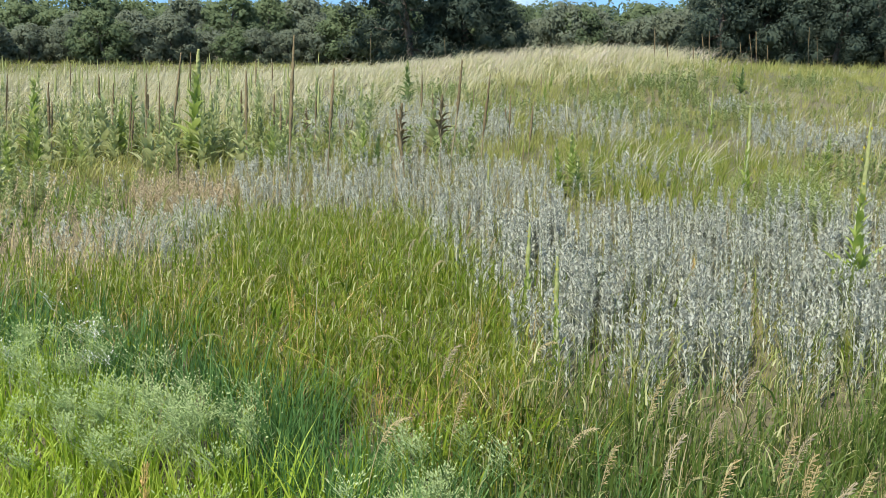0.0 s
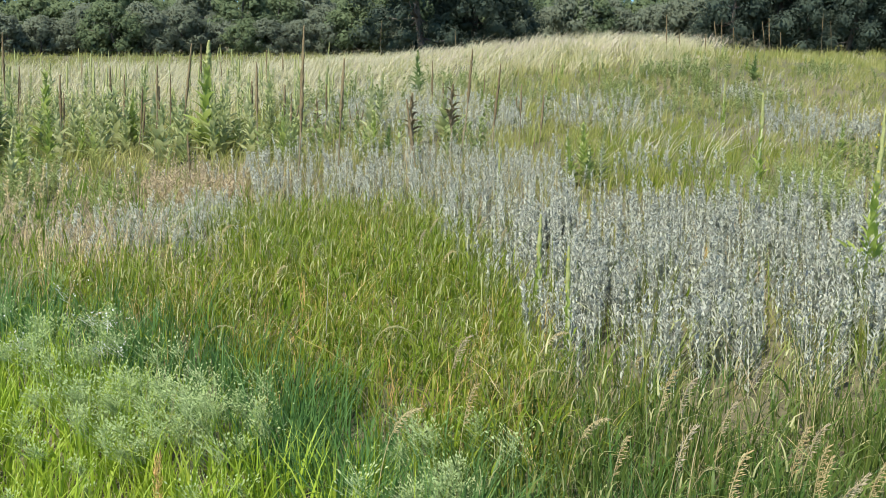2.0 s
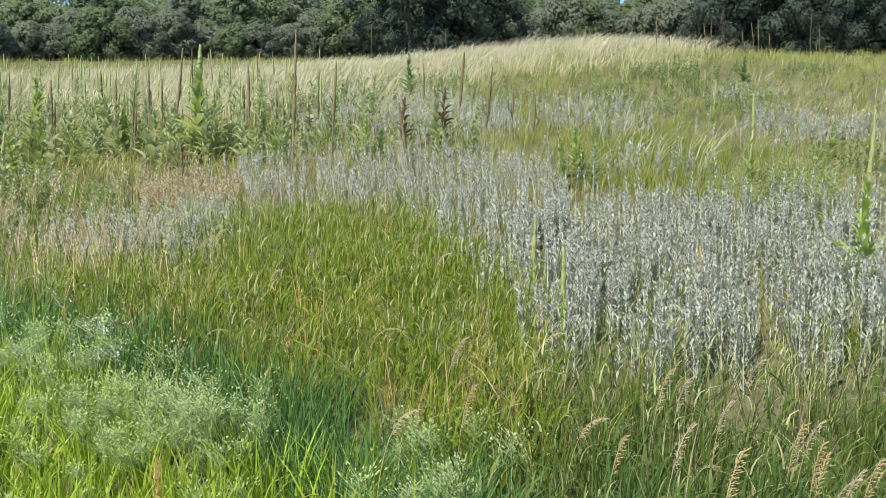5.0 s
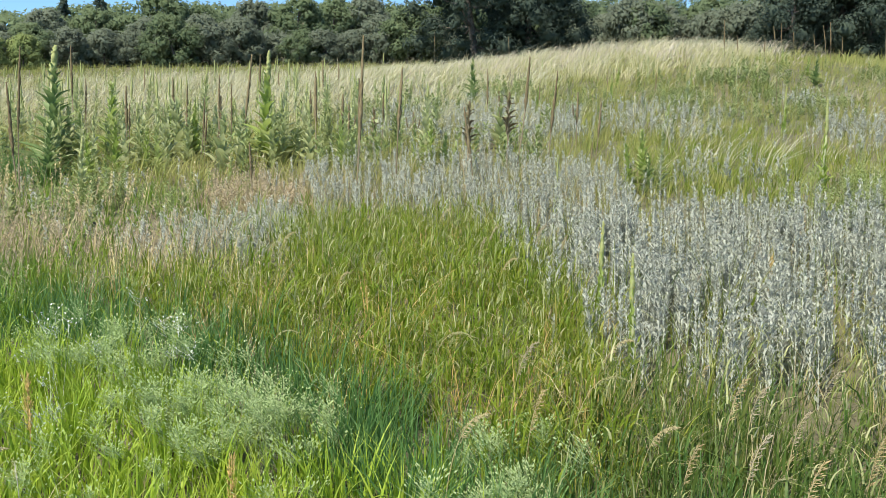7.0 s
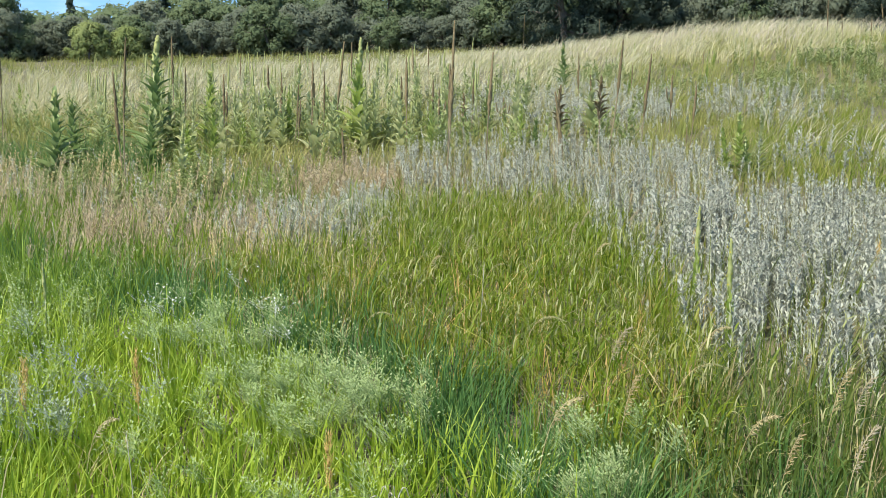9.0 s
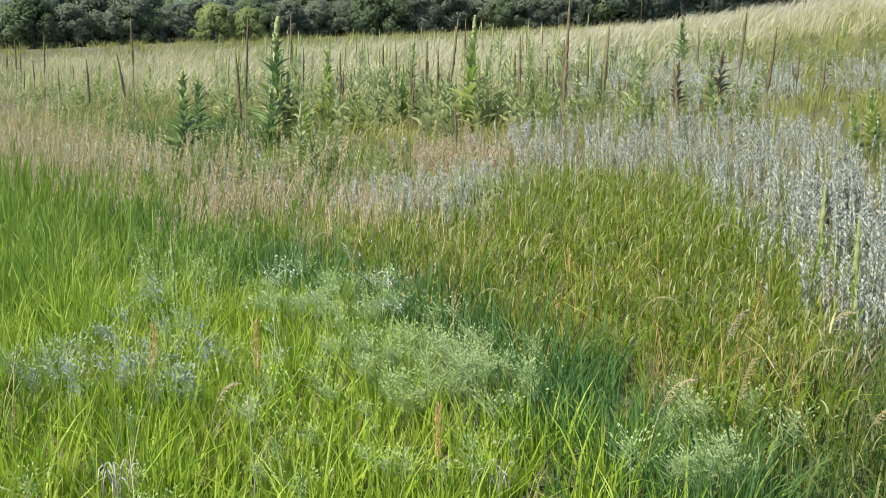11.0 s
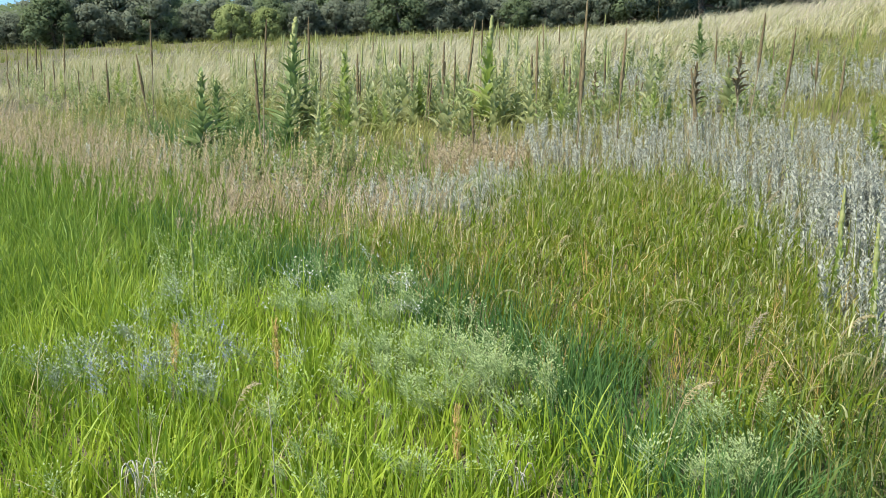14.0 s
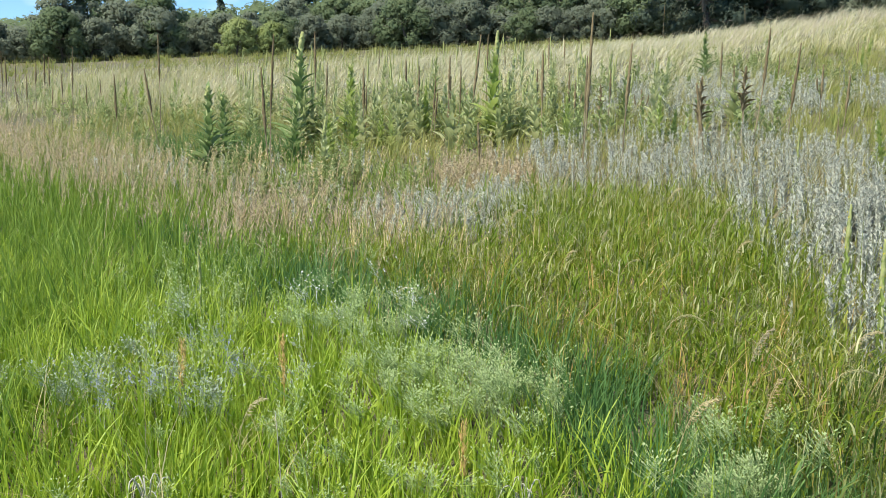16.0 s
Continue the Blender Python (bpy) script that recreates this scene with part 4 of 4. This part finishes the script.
stalk_kinds = [dead_stalk(k) for k in range(6)]
STALKS_FRONT = [(-4.99, 11.09, 1.09, 4), (-4.94, 11.09, 0.86, 4), (-4.66, 12.48, 1.02, 3), (-4.02, 11.11, 0.95, 7), (-3.95, 11.11, 0.74, 6), (-3.66, 10.64, 1.23, 5), (-3.75, 11.11, 0.95, 4), (-3.79, 11.63, 1.07, 4), (-3.79, 12.19, 1.46, 8), (-2.38, 10.66, 1.25, 1), (-2.66, 11.38, 0.99, 4), (-1.53, 8.48, 1.66, 4), (-1.74, 9.83, 1.2, 4), (-1.23, 9.28, 1.33, 4), (-1.81, 12.21, 0.89, 4), (-1.89, 11.92, 0.64, 5), (-1.25, 11.14, 0.71, 3), (-2.16, 11.65, 0.81, 2), (-2.14, 11.13, 0.95, 2), (0.02, 9.46, 1.42, 8), (0.45, 10.63, 1.21, 5), (0.9, 12.13, 0.86, 2), (1.0, 10.6, 0.84, 5), (0.85, 9.78, 0.47, 5)]
STALKS_BACK = [(-0.37, 15.81, 1.04, 0), (2.14, 19.7, 0.68, 3), (0.57, 16.61, 0.73, 1), (-2.46, 8.19, 0.68, -1), (-4.58, 16.0, 1.38, 3), (3.07, 18.99, 0.65, 5), (5.5, 18.68, 0.56, -1), (-4.34, 22.53, 0.98, 1), (-5.54, 21.1, 0.86, 2), (-4.4, 20.91, 1.11, 1), (-8.9, 21.26, 1.04, 3), (-8.34, 16.99, 0.96, 3), (-5.25, 13.47, 1.1, 2), (-0.13, 12.79, 0.97, -1), (-0.36, 8.94, 0.94, -7), (-6.99, 14.18, 0.89, 3)]
STALKS_CREST = [(7.66, 26.25, 1.04, -5), (9.63, 27.85, 1.11, -7), (9.9, 28.22, 1.2, -3), (18.45, 45.1, 2.12, -1), (18.87, 45.0, 1.73, -4), (16.54, 45.5, 1.24, -3), (-4.04, 49.5, 2.11, 2), (0.13, 49.61, 1.72, -2), (6.15, 25.85, 1.21, -2), (8.33, 26.62, 0.89, -5), (7.8, 26.31, 1.12, 0), (7.32, 26.1, 0.71, -1), (9.09, 27.24, 0.83, -4), (21.95, 44.32, 1.21, -4), (6.52, 25.88, 0.79, -4)]
STALKS_WEST = [(-7.81, 10.46, 1.23, -8), (-8.32, 11.17, 1.68, 2), (-9.26, 11.42, 1.11, 1), (-4.76, 8.15, 1.61, 4), (-5.14, 8.81, 1.25, -1), (-7.12, 14.0, 1.6, 2), (-12.74, 14.19, 1.01, 2), (-14.06, 15.97, 1.5, 6), (-13.56, 14.69, 1.33, 5), (-16.03, 16.08, 1.33, 5), (-12.97, 13.32, 0.87, -4), (-15.38, 16.04, 0.94, 5), (-16.32, 16.69, 1.31, 5), (-12.74, 14.84, 0.74, 4), (-13.68, 14.89, 0.75, 9), (-15.11, 16.03, 1.19, 5), (-14.83, 17.85, 0.68, 2), (-16.79, 16.72, 1.45, 5), (-15.44, 16.64, 1.35, 5)]
fresh = set()


def plant_at(kinds, i, x, y, height, lean, turn=None, slim=1.0):
    k = kinds[i % len(kinds)]
    if k.name in fresh:
        k = copy_thing(k, Matrix.Identity(4))
    fresh.add(k.name)
    turn = float(rng.uniform(0, 360)) if turn is None else turn
    k.scale = (1, 1, 1)
    k.matrix_basis = pose(x, y, float(ground_z(x, y)) - 0.01, 0, lean, 0) @ pose(0, 0, 0, 0, 0, turn) @ Matrix.Diagonal((height * slim, height * slim, height, 1))
    return k


order = (0, 1, 2, 5, 0, 1, 2, 5, 2)
forked = {16: 4, 17: 3, 21: 3}
for i, (x, y, h, lean) in enumerate(STALKS_FRONT + STALKS_BACK + STALKS_WEST):
    plant_at(stalk_kinds, forked.get(i, order[i % 9]), x, y, h, lean + float(rng.normal(0, 0.4)), slim=min(1.4, 1.4 / h))
for i, (x, y, h, lean) in enumerate(STALKS_CREST):
    plant_at(stalk_kinds, (1, 5, 2)[i % 3], x, y, h, lean, slim=min(1.4, 1.5 / h))


# ---- green mulleins ----
def leaf_mesh(name, length, width, fold, curl, mat=None):
    """A woolly leaf: pointed, folded along its rib, arching over."""
    v, t = [], []
    n = 6
    for i in range(n + 1):
        s = i / n
        w = width * (math.sin(math.pi * (0.06 + 0.94 * s) ** 0.75)) * (1 - 0.15 * s) + 0.002
        z = curl * (s - 1.1 * s * s) * length
        for side in (-1, 0, 1):
            v.append((s * length, side * w / 2, z + (abs(side) * fold * w)))
    for i in range(n):
        for k in range(2):
            a = i * 3 + k
            t += [(a, a + 3, a + 4), (a, a + 4, a + 1)]
    ob = mesh_object(name, v, t, mat or MULLEIN)
    me = ob.data
    bpy.data.objects.remove(ob)
    return me


LEAVES = [leaf_mesh("leaf", 1.0, 0.34, 0.22, 0.5), leaf_mesh("leaf", 1.0, 0.30, 0.3, 0.7), leaf_mesh("leaf", 1.0, 0.38, 0.15, 0.35)]
DARK_GREEN_LEAVES = [leaf_mesh("leaf", 1.0, 0.34, 0.22, 0.5, DARK_MULLEIN), leaf_mesh("leaf", 1.0, 0.30, 0.3, 0.35, DARK_MULLEIN)]
YELLOW_LEAVES = [leaf_mesh("leaf", 1.0, 0.36, 0.22, 0.5, YELLOW_MULLEIN), leaf_mesh("leaf", 1.0, 0.32, 0.3, 0.3, YELLOW_MULLEIN)]
BRIGHT_LEAVES = [leaf_mesh("leaf", 1.0, 0.46, 0.2, 0.3, BRIGHT_MULLEIN), leaf_mesh("leaf", 1.0, 0.40, 0.25, 0.45, BRIGHT_MULLEIN)]
DEAD_LEAVES = [leaf_mesh("leaf", 1.0, 0.26, 0.5, 0.9, DEAD), leaf_mesh("leaf", 1.0, 0.22, 0.6, 0.5, DEADTOP)]


def petals_mesh():
    """One small open flower, facing out from the spike."""
    o, d, u, w = np.array([0.010, 0, 0]), np.array([0.009, 0, 0.003]), np.array([0, 0.008, 0]), np.array([0, 0, 0.008])
    ob = mesh_object("flower", [o, o + d + u, o + d + w, o + d - u, o + d - w], [(0, 1, 2), (0, 2, 3), (0, 3, 4), (0, 4, 1)], FLOWER)
    me = ob.data
    bpy.data.objects.remove(ob)
    return me


PETALS = petals_mesh()


def foliage(places, shapes):
    """Leaves of a far plant, too small to pick apart, as one mesh: each place is a pose with its scale."""
    vs, ts = [], []
    for k, m in enumerate(places):
        me = shapes[k % len(shapes)]
        co = np.empty(3 * len(me.vertices), np.float32)
        me.vertices.foreach_get("co", co)
        ix = np.empty(3 * len(me.polygons), np.int32)
        me.polygons.foreach_get("vertices", ix)
        mm = np.array(m)
        vs.append(co.reshape(-1, 3) @ mm[:3, :3].T + mm[:3, 3])
        ts.append(ix.reshape(-1, 3))
    return join(list(zip(vs, ts)))


def mullein(kind, yellow=False, dark=False):
    """Unit height. Kinds: 0 tall with spike, 1 leafy pyramid, 2 slim, 3 bushy with no spike, 4 far spike, 5 broad rosette with tall stem, 6 withered, 7 far leafy spire."""
    label = ("tall grey-green mullein with a budding spike", "leafy pyramid of woolly green mullein", "slim pale mullein with yellow buds",
             "bushy green mullein with no spike", "pale mullein spike above the grass", "bright green mullein with broad basal leaves",
             "withered brown mullein with curled dead leaves", "pale woolly mullein spire among the straw grass")[kind]
    if yellow:
        label = label.replace("grey-green", "yellow-green").replace("woolly green", "yellow-green")
    if dark:
        label = label.replace("grey-green", "dark green").replace("woolly green", "dark green")
    root = tagged(new("mullein_plant"), label, "mullein", "green mulleins")
    count, leafy_to, first, last, spike_from = ((44, 0.80, 0.30, 0.08, 0.70), (48, 0.93, 0.33, 0.10, 0.86), (30, 0.82, 0.20, 0.05, 0.6),
                                                (26, 0.8, 0.42, 0.22, 2.0), (12, 0.62, 0.24, 0.09, 0.6), (34, 0.62, 0.33, 0.08, 0.55),
                                                (26, 0.9, 0.20, 0.09, 0.8), (34, 0.88, 0.34, 0.11, 0.80))[kind]
    far = kind in (4, 7)
    top = 1.0 if spike_from < 1 else 0.8
    v, t = tube([(0, 0, -0.05), (0.01, 0, 0.35 * top), (0, 0.01, min(spike_from + 0.03, top))], [0.014, 0.012, 0.010], 6)
    part("stem", v, t, DEAD if kind == 6 else MULLEIN, root)
    if spike_from < 1:
        v, t = knobbly((0, 0.01, spike_from), (0.01, 0, 1.0), 0.012 if kind == 5 else 0.019 if kind != 2 else 0.018, 14 if far else 22, 6 if far else 8, 0.25)
        spike = part("flower_spike", v, t, DEADTOP if kind == 6 else SPIKE, root)
        for j in range(9 if kind in (2, 5) else 0):
            flower = new("flower", PETALS)
            flower.parent = spike
            flower.matrix_basis = pose(0, 0, 0.97 - 0.05 * j * float(rng.uniform(0.6, 1.2)), 0, 0, j * 137.5)
    shapes = DEAD_LEAVES if kind == 6 else BRIGHT_LEAVES if kind in (2, 5) else YELLOW_LEAVES if yellow else DARK_GREEN_LEAVES if dark else LEAVES
    places = []
    for j in range(count):
        s = j / (count - 1)
        z = 0.01 + leafy_to * s ** 1.1
        a = math.degrees(j * 2.4) + float(rng.uniform(-18, 18))
        size = (first + (last - first) * s ** 0.8) * float(rng.uniform(0.75, 1.2))
        rise = 34 + 34 * s + float(rng.uniform(-12, 12))
        if kind in (2, 3, 5):
            rise += (24, 6, 16)[(2, 3, 5).index(kind)]
        if kind == 6:
            z, rise = 0.45 + 0.45 * s, 50 + float(rng.uniform(-30, 25))
        if kind == 5:       # a few broad leaves at the foot, small ones up the stem
            f = max(0.0, (j - 7) / (count - 8))
            z, size, rise = (0.02 + 0.014 * j, 0.31 * float(rng.uniform(0.85, 1.1)), 58 + float(rng.uniform(-9, 9))) if j < 8 else (0.14 + 0.5 * f, 0.16 - 0.10 * f, 62 + float(rng.uniform(-8, 8)))
        places.append(pose(0, 0, z, 0, 0, a) @ pose(0.008, 0, 0, float(rng.uniform(-15, 15)), -rise, 0) @ Matrix.Diagonal((size, size, size, 1)))
    if far:
        v, t = foliage(places, shapes)
        part("foliage", v, t, YELLOW_MULLEIN if yellow else MULLEIN, root)
    else:
        for j, m in enumerate(places):
            ob = new("leaf", shapes[j % len(shapes)])
            ob.parent = root
            ob.matrix_basis = m
    return root


mulleins = [mullein(k) for k in (0, 1, 2, 3, 4, 5)]
mulleins += [mullein(0), mullein(1, True), mullein(7), mullein(7, True), mullein(7), mullein(0, True), mullein(1, dark=True), mullein(0, dark=True)]
GREEN_FRONT = [(-5.85, 12.64, 0.86, 5), (-4.78, 9.6, 0.64, 3), (-4.58, 11.51, 0.64, 0), (-4.25, 11.52, 0.64, 0), (-3.27, 11.53, 1.5, 4), (-3.02, 11.53, 0.96, 0), (-2.83, 11.53, 0.75, 2), (-0.96, 10.5, 0.68, 1), (-0.75, 18.87, 1.06, 0), (-0.13, 12.79, 0.97, 0), (1.35, 9.04, 0.66, -3), (7.06, 21.12, 0.66, 4), (3.09, 8.96, 0.94, 1), (2.36, 4.98, 1.14, 2), (4.12, 13.64, 0.79, 2), (4.63, 10.62, 0.47, 3), (0.53, 3.97, 0.64, -1), (0.44, 4.59, 0.66, 1), (0.4, 8.05, 0.54, 2), (3.47, 17.51, 0.6, -2), (-3.03, 7.87, 0.32, 3), (-2.43, 11.13, 0.67, 2), (-5.19, 12.17, 0.62, 3)]
GREEN_KINDS = (1, 7, 3, 3, 11, 6, 6, 7, 12, 1, 7, 12, 2, 5, 2, 7, 2, 2, 2, 3, 3, 0, 3)
GREEN_WEST = [(-5.91, 10.98, 1.62, 5), (-5.67, 12.13, 1.09, 5), (-5.93, 8.77, 1.07, 4), (-4.61, 7.71, 0.37, 3), (-4.17, 7.41, 0.34, 3), (-4.18, 8.18, 0.76, 6), (-5.35, 9.79, 0.77, 5), (-7.42, 12.21, 0.7, 3), (-3.82, 7.63, 0.35, 7), (-6.34, 9.77, 0.9, 2), (-2.87, 3.97, 0.5, 2),
              (-1.12, 10.5, 0.5, -5), (-0.82, 10.55, 0.52, 6), (-0.97, 10.38, 0.44, 0), (-0.7, 10.45, 0.42, 8), (1.22, 9.05, 0.52, -6), (1.49, 9.1, 0.55, 6), (1.37, 8.95, 0.45, 0)]
WEST_KINDS = (13, 7, 12, 3, 3, 6, 12, 3, 3, 12, 2, 7, 12, 1, 7, 7, 1, 12)
for (x, y, h, lean), k in zip(GREEN_FRONT + GREEN_WEST, GREEN_KINDS + WEST_KINDS):
    plant_at(mulleins, k, x, y, h, lean, slim=1.0 if k in (2, 5) else 1.5 if k > 11 else 1.25)
withered_mulleins = [mullein(6)]
for x, y, h in [(-0.48, 9.6, 0.95), (-0.05, 10.6, 0.98), (-1.9, 12.2, 0.7)]:
    plant_at(withered_mulleins, 0, x, y, h, 2)
def drift(count, near, far, lo, hi, kinds, small, big):
    """Mulleins scattered over a band of the meadow: the share of the distance sideways goes from lo to hi."""
    for i in range(count):
        y = float(rng.uniform(near, far))
        x = y * float(rng.uniform(lo, hi))
        plant_at(mulleins, kinds[i % len(kinds)], x, y, float(rng.uniform(small, big)), float(rng.normal(3, 3)))


drift(80, 12.5, 20, -0.62, -0.08, (4, 8, 4, 10), 0.65, 1.1)
drift(46, 17, 33, -0.62, -0.13, (4,), 0.8, 1.25)
drift(64, 10.4, 13.2, -0.55, -0.16, (8, 9, 10, 8, 3, 10), 0.5, 0.95)
drift(30, 14, 20, -0.95, -0.6, (8, 4, 9), 0.4, 0.8)
drift(46, 13, 27, -0.2, 0.36, (4, 8, 9), 0.3, 0.62)


# ---- brome heads and rusty spikes ----
def panicle(line, start, count, wide, length, fat, side, lift):
    """A feathery seed head along a line: slim pointed spikelets that lean outward, to the windward side and down."""
    bits = []
    for j in range(count):
        f0 = j / (count - 1)
        o = line(start + (1.02 - start) * f0)
        a = rng.uniform(-math.pi, math.pi)
        out = np.array([math.cos(a), math.sin(a), 0])
        p = o + out * rng.uniform(0.0, wide) * (0.4 + 2.0 * f0 * (1.05 - f0)) + (side * rng.uniform(0.0, 0.012), 0, 0)
        d = (0.45 * out + np.array([side * 0.5, 0, lift + rng.uniform(-0.4, 0.4)]))
        d *= length * rng.uniform(0.6, 1.3) / np.linalg.norm(d)
        f = np.cross(d, (0.1, 0.2, 1)) / (np.linalg.norm(d) + 1e-6) * fat
        g = np.cross(d, f) / (np.linalg.norm(d) + 1e-6)
        m = p + d * 0.4
        bits.append((np.array([o, m + f, m + g, m - f, m - g, p + d, p, p + (0, 0, 0.002)]),
                     np.array([(6, 1, 2), (6, 2, 3), (6, 3, 4), (6, 4, 1), (5, 2, 1), (5, 3, 2), (5, 4, 3), (5, 1, 4), (0, 7, 6)])))
    bits.append((np.zeros((0, 3)), np.array([(8 * j, 8 * j + 8, 8 * j + 7) for j in range(count - 1)]) - 8 * count))
    return join(bits)


def brome(kind):
    mat = (HEAD, ROSE, BROWNHEAD, PALEGREEN)[kind]
    label = ("ripe straw-coloured brome head nodding on a thin stem", "rosy tan brome head on a thin stem", "tan-brown dense grass head on a thin stem", "pale green drooping brome head on a thin stem")[kind]
    root = tagged(new("brome_stem"), label, "grass stem", "ripe brome heads")
    arch = (0.20, 0.12, 0.08, 0.34)[kind]
    line = lambda s: np.array([arch * s ** 3, 0, s * (1 - (0.04 + 0.75 * arch) * s ** 4)])
    pts = [line(s) for s in np.linspace(0, 1, 10)]
    pts[0][2] = -0.05
    v, t = tube(pts, np.linspace(0.0035, 0.0018, 10), 4)
    part("stem", v, t, HEAD, root)
    v, t = panicle(line, (0.70, 0.66, 0.62, 0.74)[kind], 76, (0.022, 0.022, 0.024, 0.018)[kind], (0.033, 0.033, 0.033, 0.036)[kind], (0.0034, 0.0034, 0.0036, 0.0032)[kind], 1.0, (-0.1, 0.3, 0.6, -0.45)[kind])
    part("panicle", v, t, mat, root)
    return root


bromes = [brome(k) for k in range(4)]
RUSTY_BROMES = [(0.67, 2.92, 0.5), (0.76, 2.87, 0.5), (0.98, 2.48, 0.5), (1.04, 2.56, 0.5), (1.03, 2.41, 0.5), (1.06, 2.31, 0.5), (1.09, 2.28, 0.5), (1.21, 2.37, 0.5), (1.18, 2.25, 0.5), (0.85, 2.77, 0.5)]
for i, (x, y, h) in enumerate(RUSTY_BROMES):
    plant_at(bromes, (2, 1)[i % 2], x, y, h * float(rng.uniform(0.9, 1.08)), float(rng.normal(5, 3)), float(rng.uniform(-30, 30)))
BROMES = [(-0.26, 2.66, 0.55), (-0.05, 3.25, 0.55), (0.0, 2.86, 0.5), (0.18, 3.12, 0.55), (0.35, 2.7, 0.5), (0.6, 2.43, 0.55), (0.68, 2.2, 0.58), (-0.4, 3.75, 0.5), (-1.74, 2.47, 0.5)]
for i, (x, y, h) in enumerate(BROMES):
    plant_at(bromes, i, x, y, h, 4, float(rng.uniform(-25, 25)))
for i in range(22):
    x, y = float(rng.uniform(0.25, 2.0)), float(rng.uniform(1.9, 3.3))
    plant_at(bromes, i, x, y, float(rng.uniform(0.4, 0.58)), float(rng.normal(5, 4)), float(rng.uniform(-40, 40)))
for i in range(20):
    x, y = float(rng.uniform(-2.6, 0.3)), float(rng.uniform(3.6, 6.6))
    plant_at(bromes, i, x, y, float(rng.uniform(0.38, 0.5)), float(rng.normal(5, 4)), float(rng.uniform(-40, 40)))


def rusty_spike():
    root = tagged(new("rusty_spike"), "rust-orange dry seed spike standing in the lime grass", "grass stem", "rusty seed spikes")
    v, t = tube([(0, 0, -0.05), (0.01, 0, 0.4), (0.02, 0, 0.7)], [0.006, 0.005, 0.005], 5)
    part("stem", v, t, RUST, root)
    v, t = panicle(lambda s: np.array([0.02 + 0.04 * s, 0, 0.48 + 0.52 * s]), 0.0, 150, 0.032, 0.075, 0.008, 0.2, 1.3)
    part("seed_head", v, t, RUST, root)
    return root


rusts = [rusty_spike()]
for x, y, h in [(-1.85, 3.03, 0.40), (-0.91, 2.51, 0.36), (-2.26, 2.88, 0.40), (1.42, 4.95, 0.36), (0.52, 5.6, 0.3)]:
    plant_at(rusts, 0, x, y, h, 5)


def withered():
    root = tagged(new("withered_leaf_clump"), "bleached curled dead leaves low in the grass", "dead leaves", "withered leaf clumps")
    for j in range(9):
        a, far, tall = j * 2.4, float(rng.uniform(0.03, 0.15)), float(rng.uniform(0.26, 0.42))
        pts = [np.array([math.cos(a + 0.8 * s) * far * s ** 1.5, math.sin(a + 0.8 * s) * far * s ** 1.5, 0.04 + tall * s - 0.85 * tall * s ** 4]) for s in np.linspace(0, 1, 9)]
        pts[0] = np.array([0, 0, -0.02])
        v, t = tube(pts, [0.0015, 0.0018, 0.0022, 0.0026, 0.0028, 0.0028, 0.0024, 0.0018, 0.0008], 5)
        part("leaf", v, t, PALE, root)
    return root


withereds = [withered()]
for x, y, s in [(-1.89, 2.18, 1.0), (-0.69, 2.49, 0.85), (-0.39, 3.72, 0.7), (-1.0, 2.2, 0.8)]:
    plant_at(withereds, 0, x, y, s, 0)


def dry_stem():
    root = tagged(new("dry_stem"), "thin bleached grass stem standing above the lush grass", "grass stem")
    line = lambda s: np.array([0.06 * s * s, 0, s])
    v, t = tube([line(s) - (0, 0, 0.03 if s == 0 else 0) for s in np.linspace(0, 1, 7)], np.linspace(0.0045, 0.0025, 7), 5)
    part("stem", v, t, PALE, root)
    v, t = panicle(line, 0.88, 22, 0.012, 0.03, 0.003, 0.3, 0.9)
    part("panicle", v, t, HEAD, root)
    return root


dry_stems = [dry_stem()]
for x, y, h in [(-1.45, 2.28, 0.46), (-0.62, 4.05, 0.5), (-3.4, 4.9, 0.5)]:
    plant_at(dry_stems, 0, x, y, h, 3)
